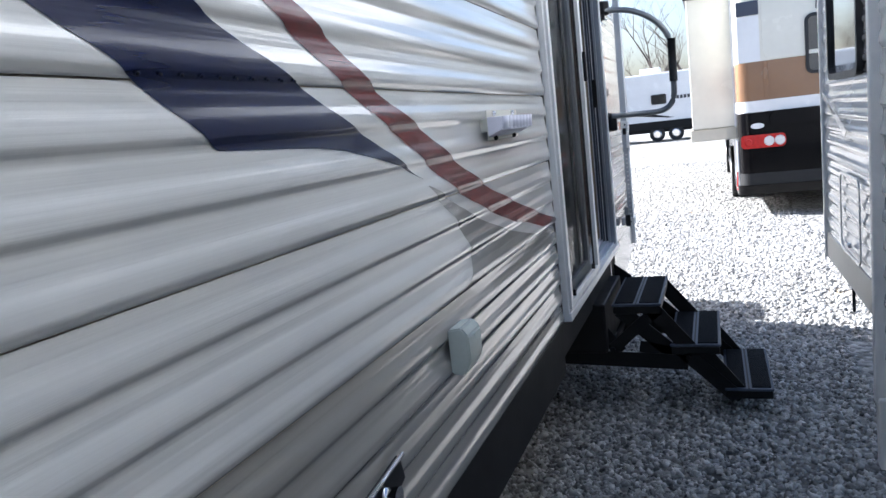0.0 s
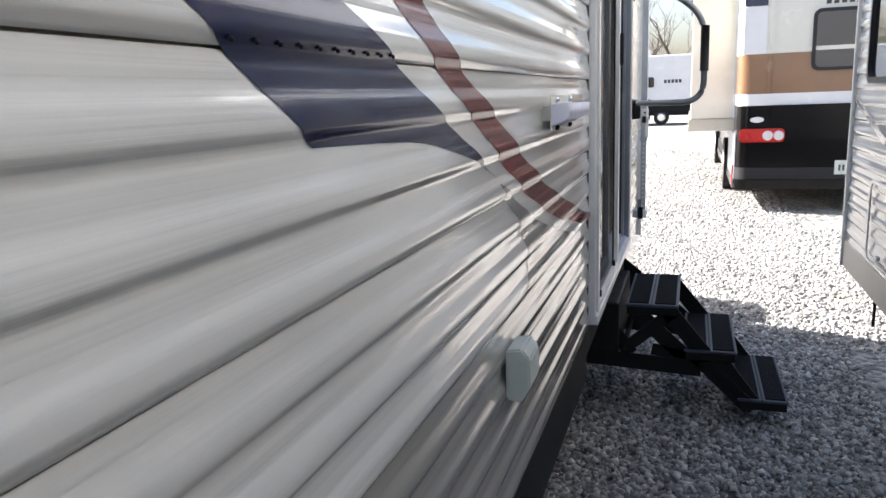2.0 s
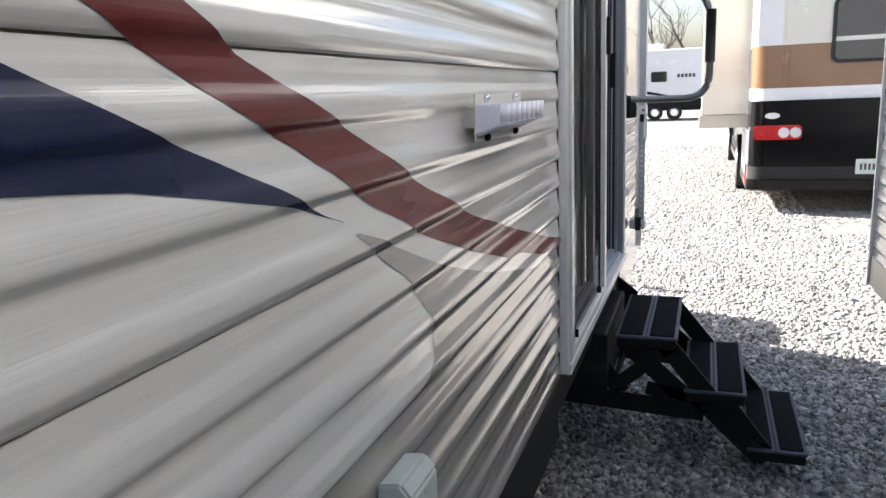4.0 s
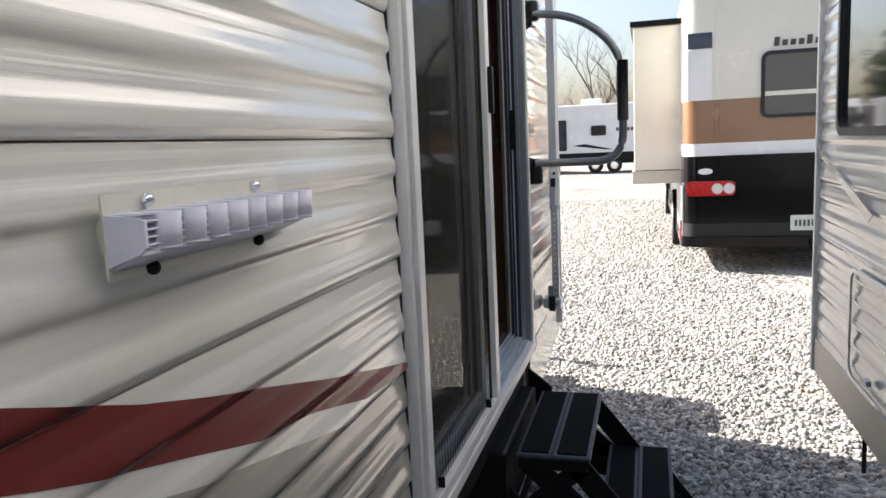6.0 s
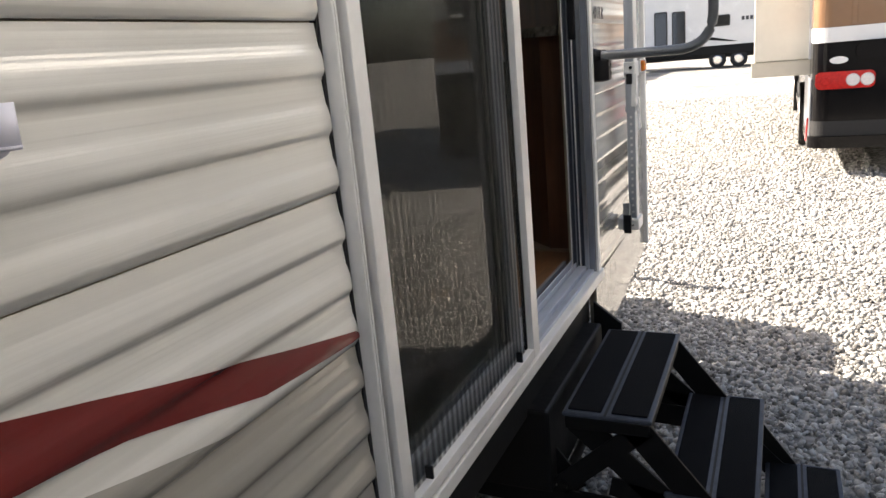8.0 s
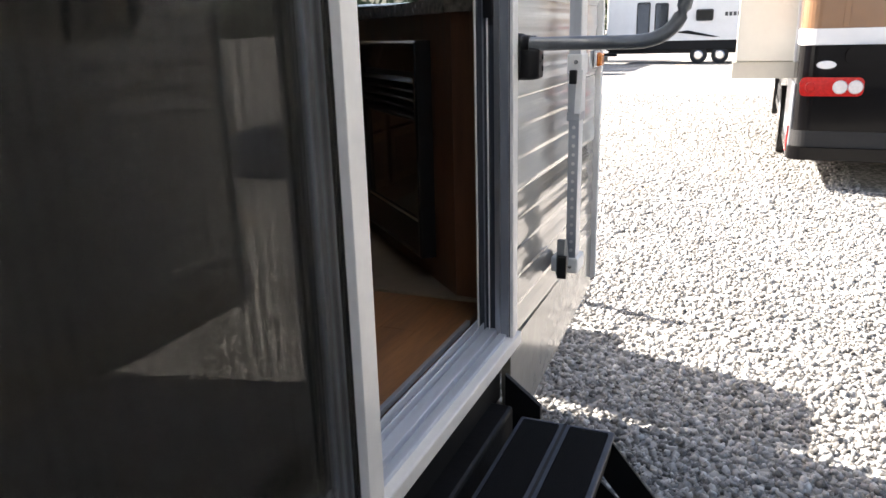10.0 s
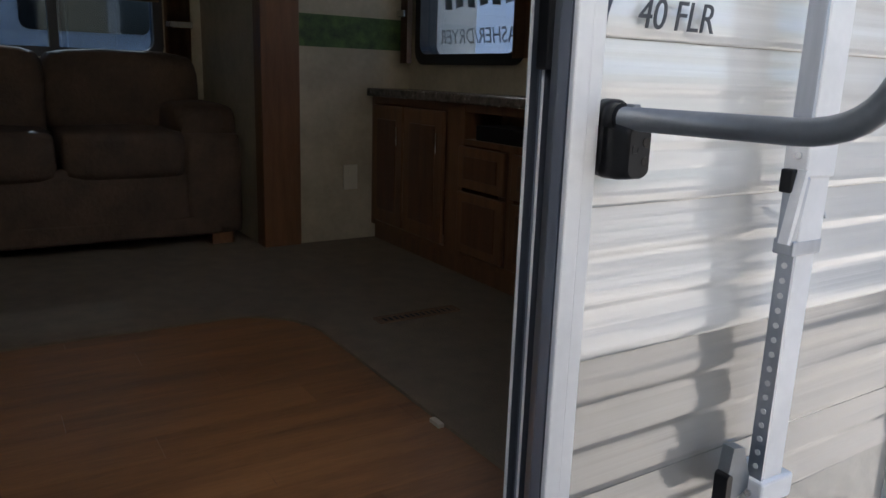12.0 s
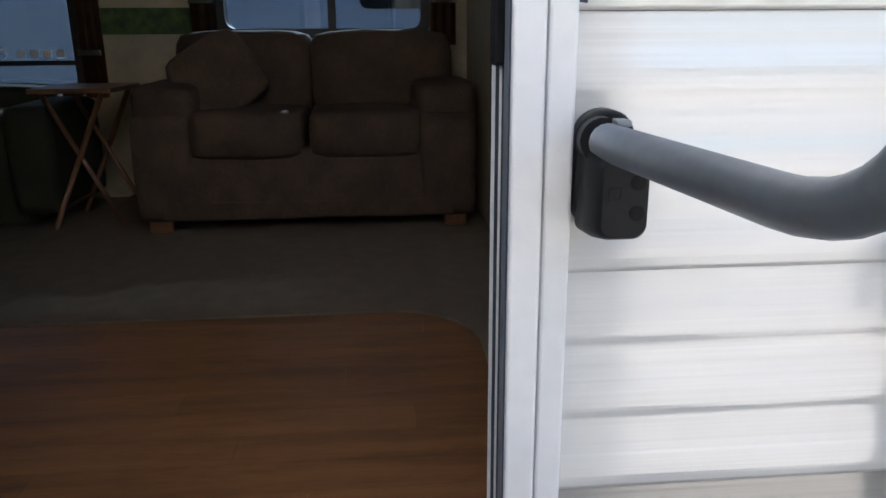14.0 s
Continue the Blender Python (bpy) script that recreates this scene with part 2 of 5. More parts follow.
def ground_material():
    m = bpy.data.materials.new("gravel_ground")
    m.use_nodes = True
    nt = m.node_tree
    b = nt.nodes["Principled BSDF"]
    b.inputs["Roughness"].default_value = 0.9
    tc = nt.nodes.new("ShaderNodeTexCoord")
    v = nt.nodes.new("ShaderNodeTexVoronoi")
    v.inputs["Scale"].default_value = 26
    n = nt.nodes.new("ShaderNodeTexNoise")
    n.inputs["Scale"].default_value, n.inputs["Detail"].default_value = 0.5, 8
    for q in (v, n):
        nt.links.new(tc.outputs["Object"], q.inputs["Vector"])
    sep = nt.nodes.new("ShaderNodeSeparateColor")
    nt.links.new(v.outputs["Color"], sep.inputs["Color"])
    mix = nt.nodes.new("ShaderNodeMath")
    mix.operation = "MULTIPLY_ADD"
    mix.inputs[1].default_value = 0.6
    nt.links.new(sep.outputs["Red"], mix.inputs[0])
    nt.links.new(n.outputs["Fac"], mix.inputs[2])
    r = nt.nodes.new("ShaderNodeValToRGB")
    r.color_ramp.elements[0].position, r.color_ramp.elements[1].position = 0.4, 1.0
    r.color_ramp.elements[0].color = (0.04, 0.038, 0.035, 1)
    r.color_ramp.elements[1].color = (0.40, 0.383, 0.355, 1)
    nt.links.new(mix.outputs[0], r.inputs["Fac"])
    tan = nt.nodes.new("ShaderNodeTexNoise")
    tan.inputs["Scale"].default_value, tan.inputs["Detail"].default_value = 0.9, 4
    nt.links.new(tc.outputs["Object"], tan.inputs["Vector"])
    tr = nt.nodes.new("ShaderNodeValToRGB")
    tr.color_ramp.elements[0].position, tr.color_ramp.elements[1].position = 0.62, 0.72
    nt.links.new(tan.outputs["Fac"], tr.inputs["Fac"])
    mc = nt.nodes.new("ShaderNodeMix")
    mc.data_type = "RGBA"
    mc.inputs["B"].default_value = (0.45, 0.33, 0.20, 1)
    nt.links.new(r.outputs["Color"], mc.inputs["A"])
    nt.links.new(tr.outputs["Color"], mc.inputs["Factor"])
    nt.links.new(mc.outputs["Result"], b.inputs["Base Color"])
    bp = nt.nodes.new("ShaderNodeBump")
    bp.inputs["Strength"].default_value, bp.inputs["Distance"].default_value = 1.0, 0.02
    bp.invert = True
    nt.links.new(v.outputs["Distance"], bp.inputs["Height"])
    nt.links.new(bp.outputs["Normal"], b.inputs["Normal"])
    return m


M["ground"] = ground_material()


# ---- mesh helpers ----
def box(bm, x0, x1, y0, y1, z0, z1, bevel=0.0):
    """A box between two corners, its edges rounded by bevel."""
    lo, hi = (min(x0, x1), min(y0, y1), min(z0, z1)), (max(x0, x1), max(y0, y1), max(z0, z1))
    mm = Matrix.LocRotScale([(a + b) / 2 for a, b in zip(lo, hi)], None, [b - a for a, b in zip(lo, hi)])
    vs = bmesh.ops.create_cube(bm, size=1, matrix=mm)["verts"]
    if bevel:
        es = list({e for v in vs for e in v.link_edges})
        bmesh.ops.bevel(bm, geom=es, offset=bevel, segments=2, affect="EDGES", profile=0.5)
    return bm


def tube(bm, pts, radius, seg=12, caps=True):
    """A round tube along points; radius is one number or one for each point."""
    pts = [Vector(p) for p in pts]
    rings = []
    up = Vector((0, 0, 1))
    for i, p in enumerate(pts):
        d = (pts[min(i + 1, len(pts) - 1)] - pts[max(i - 1, 0)]).normalized()
        ref = up if abs(d.z) < 0.95 else Vector((0, 1, 0))
        a = d.cross(ref).normalized()
        b = d.cross(a).normalized()
        rad = radius[i] if isinstance(radius, (list, tuple)) else radius
        rings.append([bm.verts.new(p + rad * (a * math.cos(2 * math.pi * k / seg) + b * math.sin(2 * math.pi * k / seg))) for k in range(seg)])
    for r0, r1 in zip(rings, rings[1:]):
        # keep the two rings in step
        for k in range(seg):
            f = bm.faces.new((r0[k], r0[(k + 1) % seg], r1[(k + 1) % seg], r1[k]))
            f.smooth = True
    if caps:
        bm.faces.new(rings[0])
        bm.faces.new(rings[-1][::-1])
    return bm


def rounded(corners, radius, seg=6):
    """A polyline with its inner corners rounded."""
    pts = [Vector(c) for c in corners]
    out = [pts[0]]
    for a, b, c in zip(pts, pts[1:], pts[2:]):
        p, q = b + (a - b).normalized() * radius, b + (c - b).normalized() * radius
        for k in range(seg + 1):
            t = k / seg
            out.append(p * (1 - t) ** 2 + b * 2 * t * (1 - t) + q * t * t)
    return out + [pts[-1]]


def prism(bm, outline, axis, lo, hi):
    """A flat outline of pairs, drawn out along one axis from lo to hi."""
    def at(p, d):
        return {"x": (d, p[0], p[1]), "y": (p[0], d, p[1]), "z": (p[0], p[1], d)}[axis]
    a = [bm.verts.new(at(p, lo)) for p in outline]
    b = [bm.verts.new(at(p, hi)) for p in outline]
    n = len(outline)
    bm.faces.new(a)
    bm.faces.new(b[::-1])
    for k in range(n):
        bm.faces.new((a[k], b[k], b[(k + 1) % n], a[(k + 1) % n]))
    bmesh.ops.recalc_face_normals(bm, faces=bm.faces)
    return bm


def round_rect(u0, u1, v0, v1, r, seg=5):
    out = []
    for cu, cv, a0 in ((u1 - r, v1 - r, 0), (u0 + r, v1 - r, 90), (u0 + r, v0 + r, 180), (u1 - r, v0 + r, 270)):
        for k in range(seg + 1):
            a = radians(a0 + 90 * k / seg)
            out.append((cu + r * math.cos(a), cv + r * math.sin(a)))
    return out


def ring_frame(bm, outer, inner, axis, lo, hi):
    """A frame between two outlines with as many points each."""
    def at(p, d):
        return {"x": (d, p[0], p[1]), "y": (p[0], d, p[1]), "z": (p[0], p[1], d)}[axis]
    n = len(outer)
    vs = [[bm.verts.new(at(p, d)) for p in o] for o, d in ((outer, lo), (outer, hi), (inner, hi), (inner, lo))]
    for r in range(4):
        a, b = vs[r], vs[(r + 1) % 4]
        for k in range(n):
            bm.faces.new((a[k], a[(k + 1) % n], b[(k + 1) % n], b[k]))
    bmesh.ops.recalc_face_normals(bm, faces=bm.faces)
    return bm


def mesh_object(name, bm, material, smooth=False):
    me = bpy.data.meshes.new(name)
    if smooth:
        for f in bm.faces:
            f.smooth = True
    bm.to_mesh(me)
    bm.free()
    me.materials.append(material)
    return new(name, me)


def part(name, bm, material, parent, label="", smooth=False):
    ob = mesh_object(name, bm, material, smooth)
    ob.parent = parent
    if label:
        tagged(ob, label)
    return ob


def thing(name, at, label, category, group=""):
    ob = new(name)
    ob.empty_display_size = 0.1
    return tagged(ob, label, category, group)


def structure(name, bm, material, label):
    return tagged(mesh_object(name, bm, material), label, "", "", "structure")


def B(*a, **k):
    return box(bmesh.new(), *a, **k)


def text_part(name, words, size, m, material, parent, thick=0.001, label="", shear=0.0):
    cu = bpy.data.curves.new(name, "FONT")
    cu.body, cu.size, cu.extrude, cu.shear = words, size, thick, shear
    tmp = bpy.data.objects.new(name, cu)
    me = bpy.data.meshes.new_from_object(tmp)
    me.name = name
    me.materials.append(material)
    bpy.data.objects.remove(tmp)
    ob = new(name, me)
    ob.parent = parent
    ob.matrix_local = m
    if label:
        tagged(ob, label)
    return ob


# ---- the trailer beside the path: its side wall at x = 0 ----
SEAM, PANEL = 1.174, 0.247
trailer = thing("travel_trailer", None, "white ribbed travel trailer with navy and red stripes, door open", "travel trailer")


def ease(a, b, v):
    t = min(max((v - a) / (b - a), 0.0), 1.0)
    return t * t * (3 - 2 * t)


def relief(z, deep=0.0082):
    """How far the ribbed sheet stands out at a height: a tight turn under each rib, a broad face, then a soft slope back."""
    u = ((z - SEAM) / PANEL) % 1.0
    w = (u * 3) % 1.0
    rise = ease(0.0, 0.19, w) * (1 - 0.10 * ease(0.15, 0.42, w)) - 0.70 * ease(0.36, 0.70, w) - 0.20 * ease(0.70, 1.0, w)
    return deep * rise + 0.0022 * (1 - u) - 0.009


def heights(z0, z1):
    zs = [z0]
    k = math.ceil((z0 - SEAM) / (PANEL / 45) + 1e-6)
    while SEAM + k * PANEL / 45 < z1 - 1e-6:
        zs.append(SEAM + k * PANEL / 45)
        k += 1
    return zs + [z1]


def sheet(y_range, z0, z1, out=0.0, material="white", name="siding_panel", parent=trailer, x=0.0, sign=1, deep=0.0082):
    """A ribbed sheet between two heights; y_range gives its two ends at a height."""
    bm = bmesh.new()
    rows = []
    for z in heights(z0, z1):
        ya, yb = y_range(z)
        if yb - ya < 0.002:
            yb = ya + 0.002
        zz = min(max(z, z0 + 1e-5), z1 - 1e-5)
        n = 9 if out else 2
        rows.append([bm.verts.new((x + sign * (relief(zz, deep) + out), ya + (yb - ya) * i / (n - 1), z)) for i in range(n)])
    for a, b in zip(rows, rows[1:]):
        for i in range(len(a) - 1):
            f = bm.faces.new((a[i], a[i + 1], b[i + 1], b[i]) if sign > 0 else (a[i], b[i], b[i + 1], a[i + 1]))
            f.smooth = True
    if not out:
        # lower lip of the sheet, turned in
        lip = [bm.verts.new((v.co.x - sign * 0.012, v.co.y, v.co.z)) for v in rows[0]]
        for i in range(len(lip) - 1):
            bm.faces.new((lip[i], lip[i + 1], rows[0][i + 1], rows[0][i]))
    return part(name, bm, M[material], parent)


def interp(pts, v):
    pts = sorted(pts)
    if v <= pts[0][0]:
        return pts[0][1]
    for (a, fa), (b, fb) in zip(pts, pts[1:]):
        if v <= b:
            t = (v - a) / (b - a)
            return fa + (fb - fa) * t
    return pts[-1][1]


BOTTOM, ROOF = 0.77, 3.25
BACK, NOSE = -7.5, 2.72
edges = [BOTTOM] + [SEAM + k * PANEL for k in range(-1, 9)]
edges = [e for e in edges if e < ROOF] + [ROOF]
DOOR_TOP = 2.83
for lo, hi in zip(edges, edges[1:]):
    tone = "taupe" if hi < SEAM + 0.01 else "white"
    g = 0.0012
    if hi <= DOOR_TOP:
        sheet(lambda z: (BACK, -0.008), lo + g, hi - g, material=tone)
        sheet(lambda z: (1.634, NOSE), lo + g * 0.3, hi - g * 0.3, material=tone, deep=0.0038)
    else:
        if lo < DOOR_TOP:
            sheet(lambda z: (BACK, -0.008), lo + g, DOOR_TOP, material=tone)
            sheet(lambda z: (1.634, NOSE), lo + g, DOOR_TOP, material=tone, deep=0.0042)
            lo = DOOR_TOP
        sheet(lambda z: (BACK, NOSE), lo + g, hi - g, material=tone)

# vinyl stripes laid over the ribs, given by their edges as height against length
navy_low = [(1.478, -1.34), (1.51, -1.44), (1.54, -1.58), (1.56, -1.68), (1.572, -1.80), (1.58, -2.03), (1.69, -2.20), (1.76, -2.33), (2.2, -3.15)]
navy_up = [(1.478, -1.349), (1.53, -1.464), (1.57, -1.564), (1.6, -1.644), (1.68, -1.834), (1.74, -1.984), (1.79, -2.094), (2.2, -2.914)]
red_low = [(1.185, 0.0), (1.20, -0.24), (1.25, -0.45), (1.27, -0.60), (1.35, -0.89), (1.42, -1.10), (1.49, -1.27), (1.57, -1.43), (1.61, -1.53), (1.69, -1.70), (1.81, -1.93), (2.2, -2.62)]
red_up = [(1.185, 0.0), (1.2, -0.01), (1.23, -0.154), (1.29, -0.404), (1.37, -0.714), (1.4, -0.824), (1.49, -1.084), (1.55, -1.224), (1.62, -1.404), (1.66, -1.514), (1.71, -1.614), (1.82, -1.834), (2.2, -2.514)]
taupe_top = [(1.16, 0.0), (1.175, -0.272), (1.215, -0.472), (1.265, -0.712), (1.315, -0.892), (1.36, -1.042), (1.4, -1.142), (1.435, -1.232), (1.46, -1.312)]
taupe_left = [(1.174, -1.46), (1.178, -1.26), (1.185, -1.15), (1.2, -1.095), (1.22, -1.07), (1.245, -1.062), (1.27, -1.07), (1.32, -1.11), (1.37, -1.17), (1.42, -1.25), (1.46, -1.322)]


def decal(left, right, z0, z1, material, label):
    ob = sheet(lambda z: (interp(left, z), min(-0.0085, max(interp(right, z), interp(left, z) + 0.002))), z0, z1, 0.0012, material, "decal")
    return tagged(ob, label)


decal(navy_low, navy_up, 1.478, 2.2, "navy", "navy blue vinyl stripe")
decal(red_low, red_up, 1.187, 2.2, "red", "dark red vinyl stripe")
decal(taupe_left, taupe_top, SEAM + 0.002, 1.46, "taupe", "taupe vinyl swoosh")

# screws along the upper lap of the sheets
screw_me = None
for k in range(10):
    y = -2.16 + k * 0.037
    if screw_me is None:
        bm = bmesh.new()
        bmesh.ops.create_uvsphere(bm, u_segments=8, v_segments=5, radius=0.0026)
        o = part("lap_screw", bm, M["steel_black"], trailer, smooth=True)
        screw_me = o.data
    else:
        o = new("lap_screw", screw_me)
        o.parent = trailer
    o.location = (0.0, y, SEAM + 2 * PANEL + 0.006)

# trims, roof edge, underbelly
part("corner_trim", B(-0.03, 0.016, NOSE - 0.004, NOSE + 0.022, BOTTOM - 0.16, ROOF, bevel=0.004), M["trim"], trailer, "white corner moulding")
part("gutter", B(-0.03, 0.03, BACK, NOSE + 0.02, ROOF, ROOF + 0.05, bevel=0.008), M["trim"], trailer)
bm = bmesh.new()
prism(bm, [(1.645, 0.46), (NOSE, 0.58), (NOSE, BOTTOM + 0.01), (1.645, BOTTOM - 0.012)], "x", -0.03, -0.004)
part("front_skirt", bm, M["skirt_tan"], trailer, "glossy tan skirt panel")
part("side_skirt", B(-0.05, -0.012, BACK, 0.0, 0.56, BOTTOM), M["skirt"], trailer, "dark underbelly panel")
part("door_skirt", B(-0.07, -0.03, 0.0, 1.63, 0.60, 0.80), M["skirt"], trailer)
part("chassis_rail", B(-0.75, -0.65, BACK, 2.66, 0.45, 0.66, bevel=0.01), M["steel_black"], trailer)
part("chassis_rail", B(-1.95, -1.85, BACK, 2.66, 0.45, 0.66, bevel=0.01), M["steel_black"], trailer)
part("stabilizer_leg", B(-0.38, -0.30, 2.15, 2.25, 0.03, 0.6, bevel=0.006), M["steel_black"], trailer)
part("stabilizer_foot", B(-0.44, -0.24, 2.08, 2.32, 0.0, 0.03, bevel=0.006), M["steel_black"], trailer)
bm = bmesh.new()
prism(bm, [(-0.01, 0.68), (0.09, 0.60), (0.09, 0.46), (-0.01, 0.40)], "y", 1.615, 1.63)
part("step_hanger", bm, M["steel_black"], trailer)
for y in (-4.4, -5.3):
    bm = bmesh.new()
    tube(bm, [(-0.42, y, 0.36), (-0.16, y, 0.36)], 0.36, 28)
    part("wheel", bm, M["tyre"], trailer)

# the patio door
frame_ob = part("door_frame", bmesh.new(), M["trim"], trailer)
bm = bmesh.new()
box(bm, -0.09, 0.020, 0.0, 0.011, 0.80, DOOR_TOP, 0.002)
box(bm, -0.09, 0.010, 0.011, 0.042, 0.80, DOOR_TOP, 0.002)
box(bm, -0.005, 0.0225, 0.0035, 0.0075, 0.80, DOOR_TOP, 0.001)
box(bm, -0.09, 0.022, 0.0, 1.638, DOOR_TOP - 0.05, DOOR_TOP + 0.002, 0.003)
box(bm, -0.012, 0.024, 1.579, 1.609, 0.80, DOOR_TOP, 0.003)
box(bm, -0.012, 0.018, 1.6115, 1.638, 0.80, DOOR_TOP, 0.003)
box(bm, -0.012, 0.008, 1.607, 1.614, 0.80, DOOR_TOP)
box(bm, -0.095, 0.03, 0.0, 1.638, 0.772, 0.808, 0.004)
bm.to_mesh(frame_ob.data)
bm.free()
for x0, x1, z1 in ((-0.079, -0.074, 0.848), (-0.064, -0.060, 0.838), (-0.054, -0.022, 0.826), (-0.016, 0.006, 0.818)):
    part("sill_track", B(x0, x1, 0.05, 1.590, 0.806, z1, bevel=0.002), M["sill_alu"], frame_ob, "pale aluminium sill track")
# dark fin roots and backing put the channels' shade into the colour
for x0, x1, y0, y1, m in ((-0.026, -0.0125, 1.580, 1.592, "alu"), (-0.044, -0.040, 1.5805, 1.592, "jamb_shade"), (-0.044, -0.040, 1.5785, 1.5805, "trim"), (-0.058, -0.055, 1.586, 1.592, "track"), (-0.074, -0.070, 1.579, 1.592, "jamb_shade"), (-0.074, -0.070, 1.5755, 1.579, "trim"), (-0.074, -0.0125, 1.592, 1.612, "jamb_shade")):
    part("jamb_track", B(x0, x1, y0, y1, 0.81, DOOR_TOP - 0.052), M[m], frame_ob, "ribbed jamb track")
# grey strip over the white jamb: aluminium tone and its shaded side in one
part("jamb_track", B(-0.010, 0.0115, 1.5775, 1.5795, 0.81, DOOR_TOP - 0.052), M["track"], frame_ob, "grey jamb facing, aluminium tone with shade put in")
part("jamb_track", B(0.0125, 0.0150, 1.5780, 1.5795, 0.81, DOOR_TOP - 0.052), M["jamb_shade"], frame_ob)
part("jamb_gasket", B(-0.04, 0.013, 0.0115, 0.0225, 0.81, DOOR_TOP - 0.05), M["rubber"], frame_ob)
part("edge_gasket", B(-0.016, -0.0045, -0.0075, -0.0005, 0.80, DOOR_TOP), M["rubber"], frame_ob, "black foam seal behind the ribbed edge")
fixed = part("fixed_panel", bmesh.new(), M["track"], trailer, "fixed tinted glass door panel")
bm = bmesh.new()
box(bm, -0.045, -0.012, 0.058, 0.10, 0.826, DOOR_TOP - 0.055, 0.003)
box(bm, -0.045, -0.012, 0.10, 0.745, 0.826, 0.875, 0.003)
box(bm, -0.045, -0.012, 0.10, 0.745, DOOR_TOP - 0.10, DOOR_TOP - 0.055, 0.003)
box(bm, -0.045, -0.012, 0.745, 0.80, 0.826, DOOR_TOP - 0.055, 0.003)
bm.to_mesh(fixed.data)
bm.free()
part("glass_pane", B(-0.032, -0.026, 0.10, 0.745, 0.875, DOOR_TOP - 0.10), M["glass"], fixed, "dark tinted glass")
# sliding insect screen on the outer track: white frame, taut threads
net = part("screen_panel", bmesh.new(), M["trim"], trailer, "white-framed sliding insect screen pushed open")
bm = bmesh.new()
box(bm, 0.004, 0.030, 0.0235, 0.063, 0.818, DOOR_TOP - 0.055, 0.002)
box(bm, 0.004, 0.030, 0.772, 0.822, 0.818, DOOR_TOP - 0.055, 0.002)
box(bm, 0.004, 0.030, 0.063, 0.772, 0.818, 0.846, 0.002)
box(bm, 0.004, 0.030, 0.063, 0.772, DOOR_TOP - 0.095, DOOR_TOP - 0.055, 0.002)
bm.to_mesh(net.data)
bm.free()
part("insect_screen", B(0.0130, 0.0134, 0.063, 0.772, 0.846, DOOR_TOP - 0.095), M["thread"], net, "fine dark insect screen")
part("screen_spline", B(0.006, 0.012, 0.762, 0.772, 0.846, DOOR_TOP - 0.1), M["rubber"], net)
part("screen_spline", B(0.006, 0.012, 0.063, 0.068, 0.846, DOOR_TOP - 0.1), M["rubber"], net)
for y in (0.14, 0.68):
    part("roller_clip", B(0.012, 0.028, y, y + 0.006, 0.846, 0.872, bevel=0.001), M["black"], net)
slider = part("sliding_panel", bmesh.new(), M["track"], trailer, "sliding glass door panel pushed open behind the fixed one")
bm = bmesh.new()
box(bm, -0.080, -0.050, 0.755, 0.81, 0.828, DOOR_TOP - 0.055, 0.003)
box(bm, -0.080, -0.050, 0.06, 0.11, 0.828, DOOR_TOP - 0.055, 0.003)
box(bm, -0.080, -0.050, 0.11, 0.755, 0.828, 0.88, 0.003)
box(bm, -0.080, -0.050, 0.11, 0.755, DOOR_TOP - 0.11, DOOR_TOP - 0.055, 0.003)
bm.to_mesh(slider.data)
bm.free()
part("glass_pane", B(-0.068, -0.063, 0.11, 0.755, 0.88, DOOR_TOP - 0.11), M["glass"], slider)
part("door_pull", B(0.030, 0.046, 0.782, 0.806, 1.74, 1.88, bevel=0.005), M["black"], net, "black plastic door pull")
part("latch_keeper", B(-0.05, -0.025, 1.570, 1.582, 1.62, 1.78, bevel=0.003), M["black"], frame_ob)

# folding steps
steps = thing("entry_steps", None, "black folding steel entry steps with three gritted treads", "steps")
SY0, SY1 = 0.885, 1.535
for x0, x1, z in ((0.06, 0.308, 0.615), (0.335, 0.578, 0.400), (0.585, 0.812, 0.172)):
    tread = part("tread", B(x0, x1, SY0, SY1, z - 0.018, z - 0.004, bevel=0.006), M["stepgrey"], steps, "grey-edged step tread")
    mid = (x0 + x1) / 2
    part("grip_pad", B(x0 + 0.014, mid - 0.016, SY0 + 0.02, SY1 - 0.02, z - 0.004, z, bevel=0.004), M["grip"], tread, "black gritty pad")
    part("grip_pad", B(mid + 0.012, x1 - 0.014, SY0 + 0.02, SY1 - 0.02, z - 0.004, z, bevel=0.004), M["grip"], tread)
    part("tread_groove", B(mid - 0.006, mid + 0.001, SY0 + 0.004, SY1 - 0.004, z - 0.0045, z - 0.0025), M["rubber"], tread)
    part("tread_apron", B(x0 + 0.006, x1 - 0.006, SY0 + 0.006, SY1 - 0.006, z - 0.058, z - 0.017, bevel=0.006), M["steel_black"], tread)


def strut(y, a, b, wide, thick=0.008):
    bm = bmesh.new()
    d = (Vector(b) - Vector(a)).normalized()
    n = Vector((-d.y, d.x)) * wide * 0.65
    ends = [Vector(a) - d * wide * 0.3 + n, Vector(a) - d * wide * 0.3 - n, Vector(b) + d * wide * 0.3 - n, Vector(b) + d * wide * 0.3 + n]
    prism(bm, [tuple(e) for e in ends], "y", y, y + thick)
    return part("strut", bm, M["steel_black"], steps)


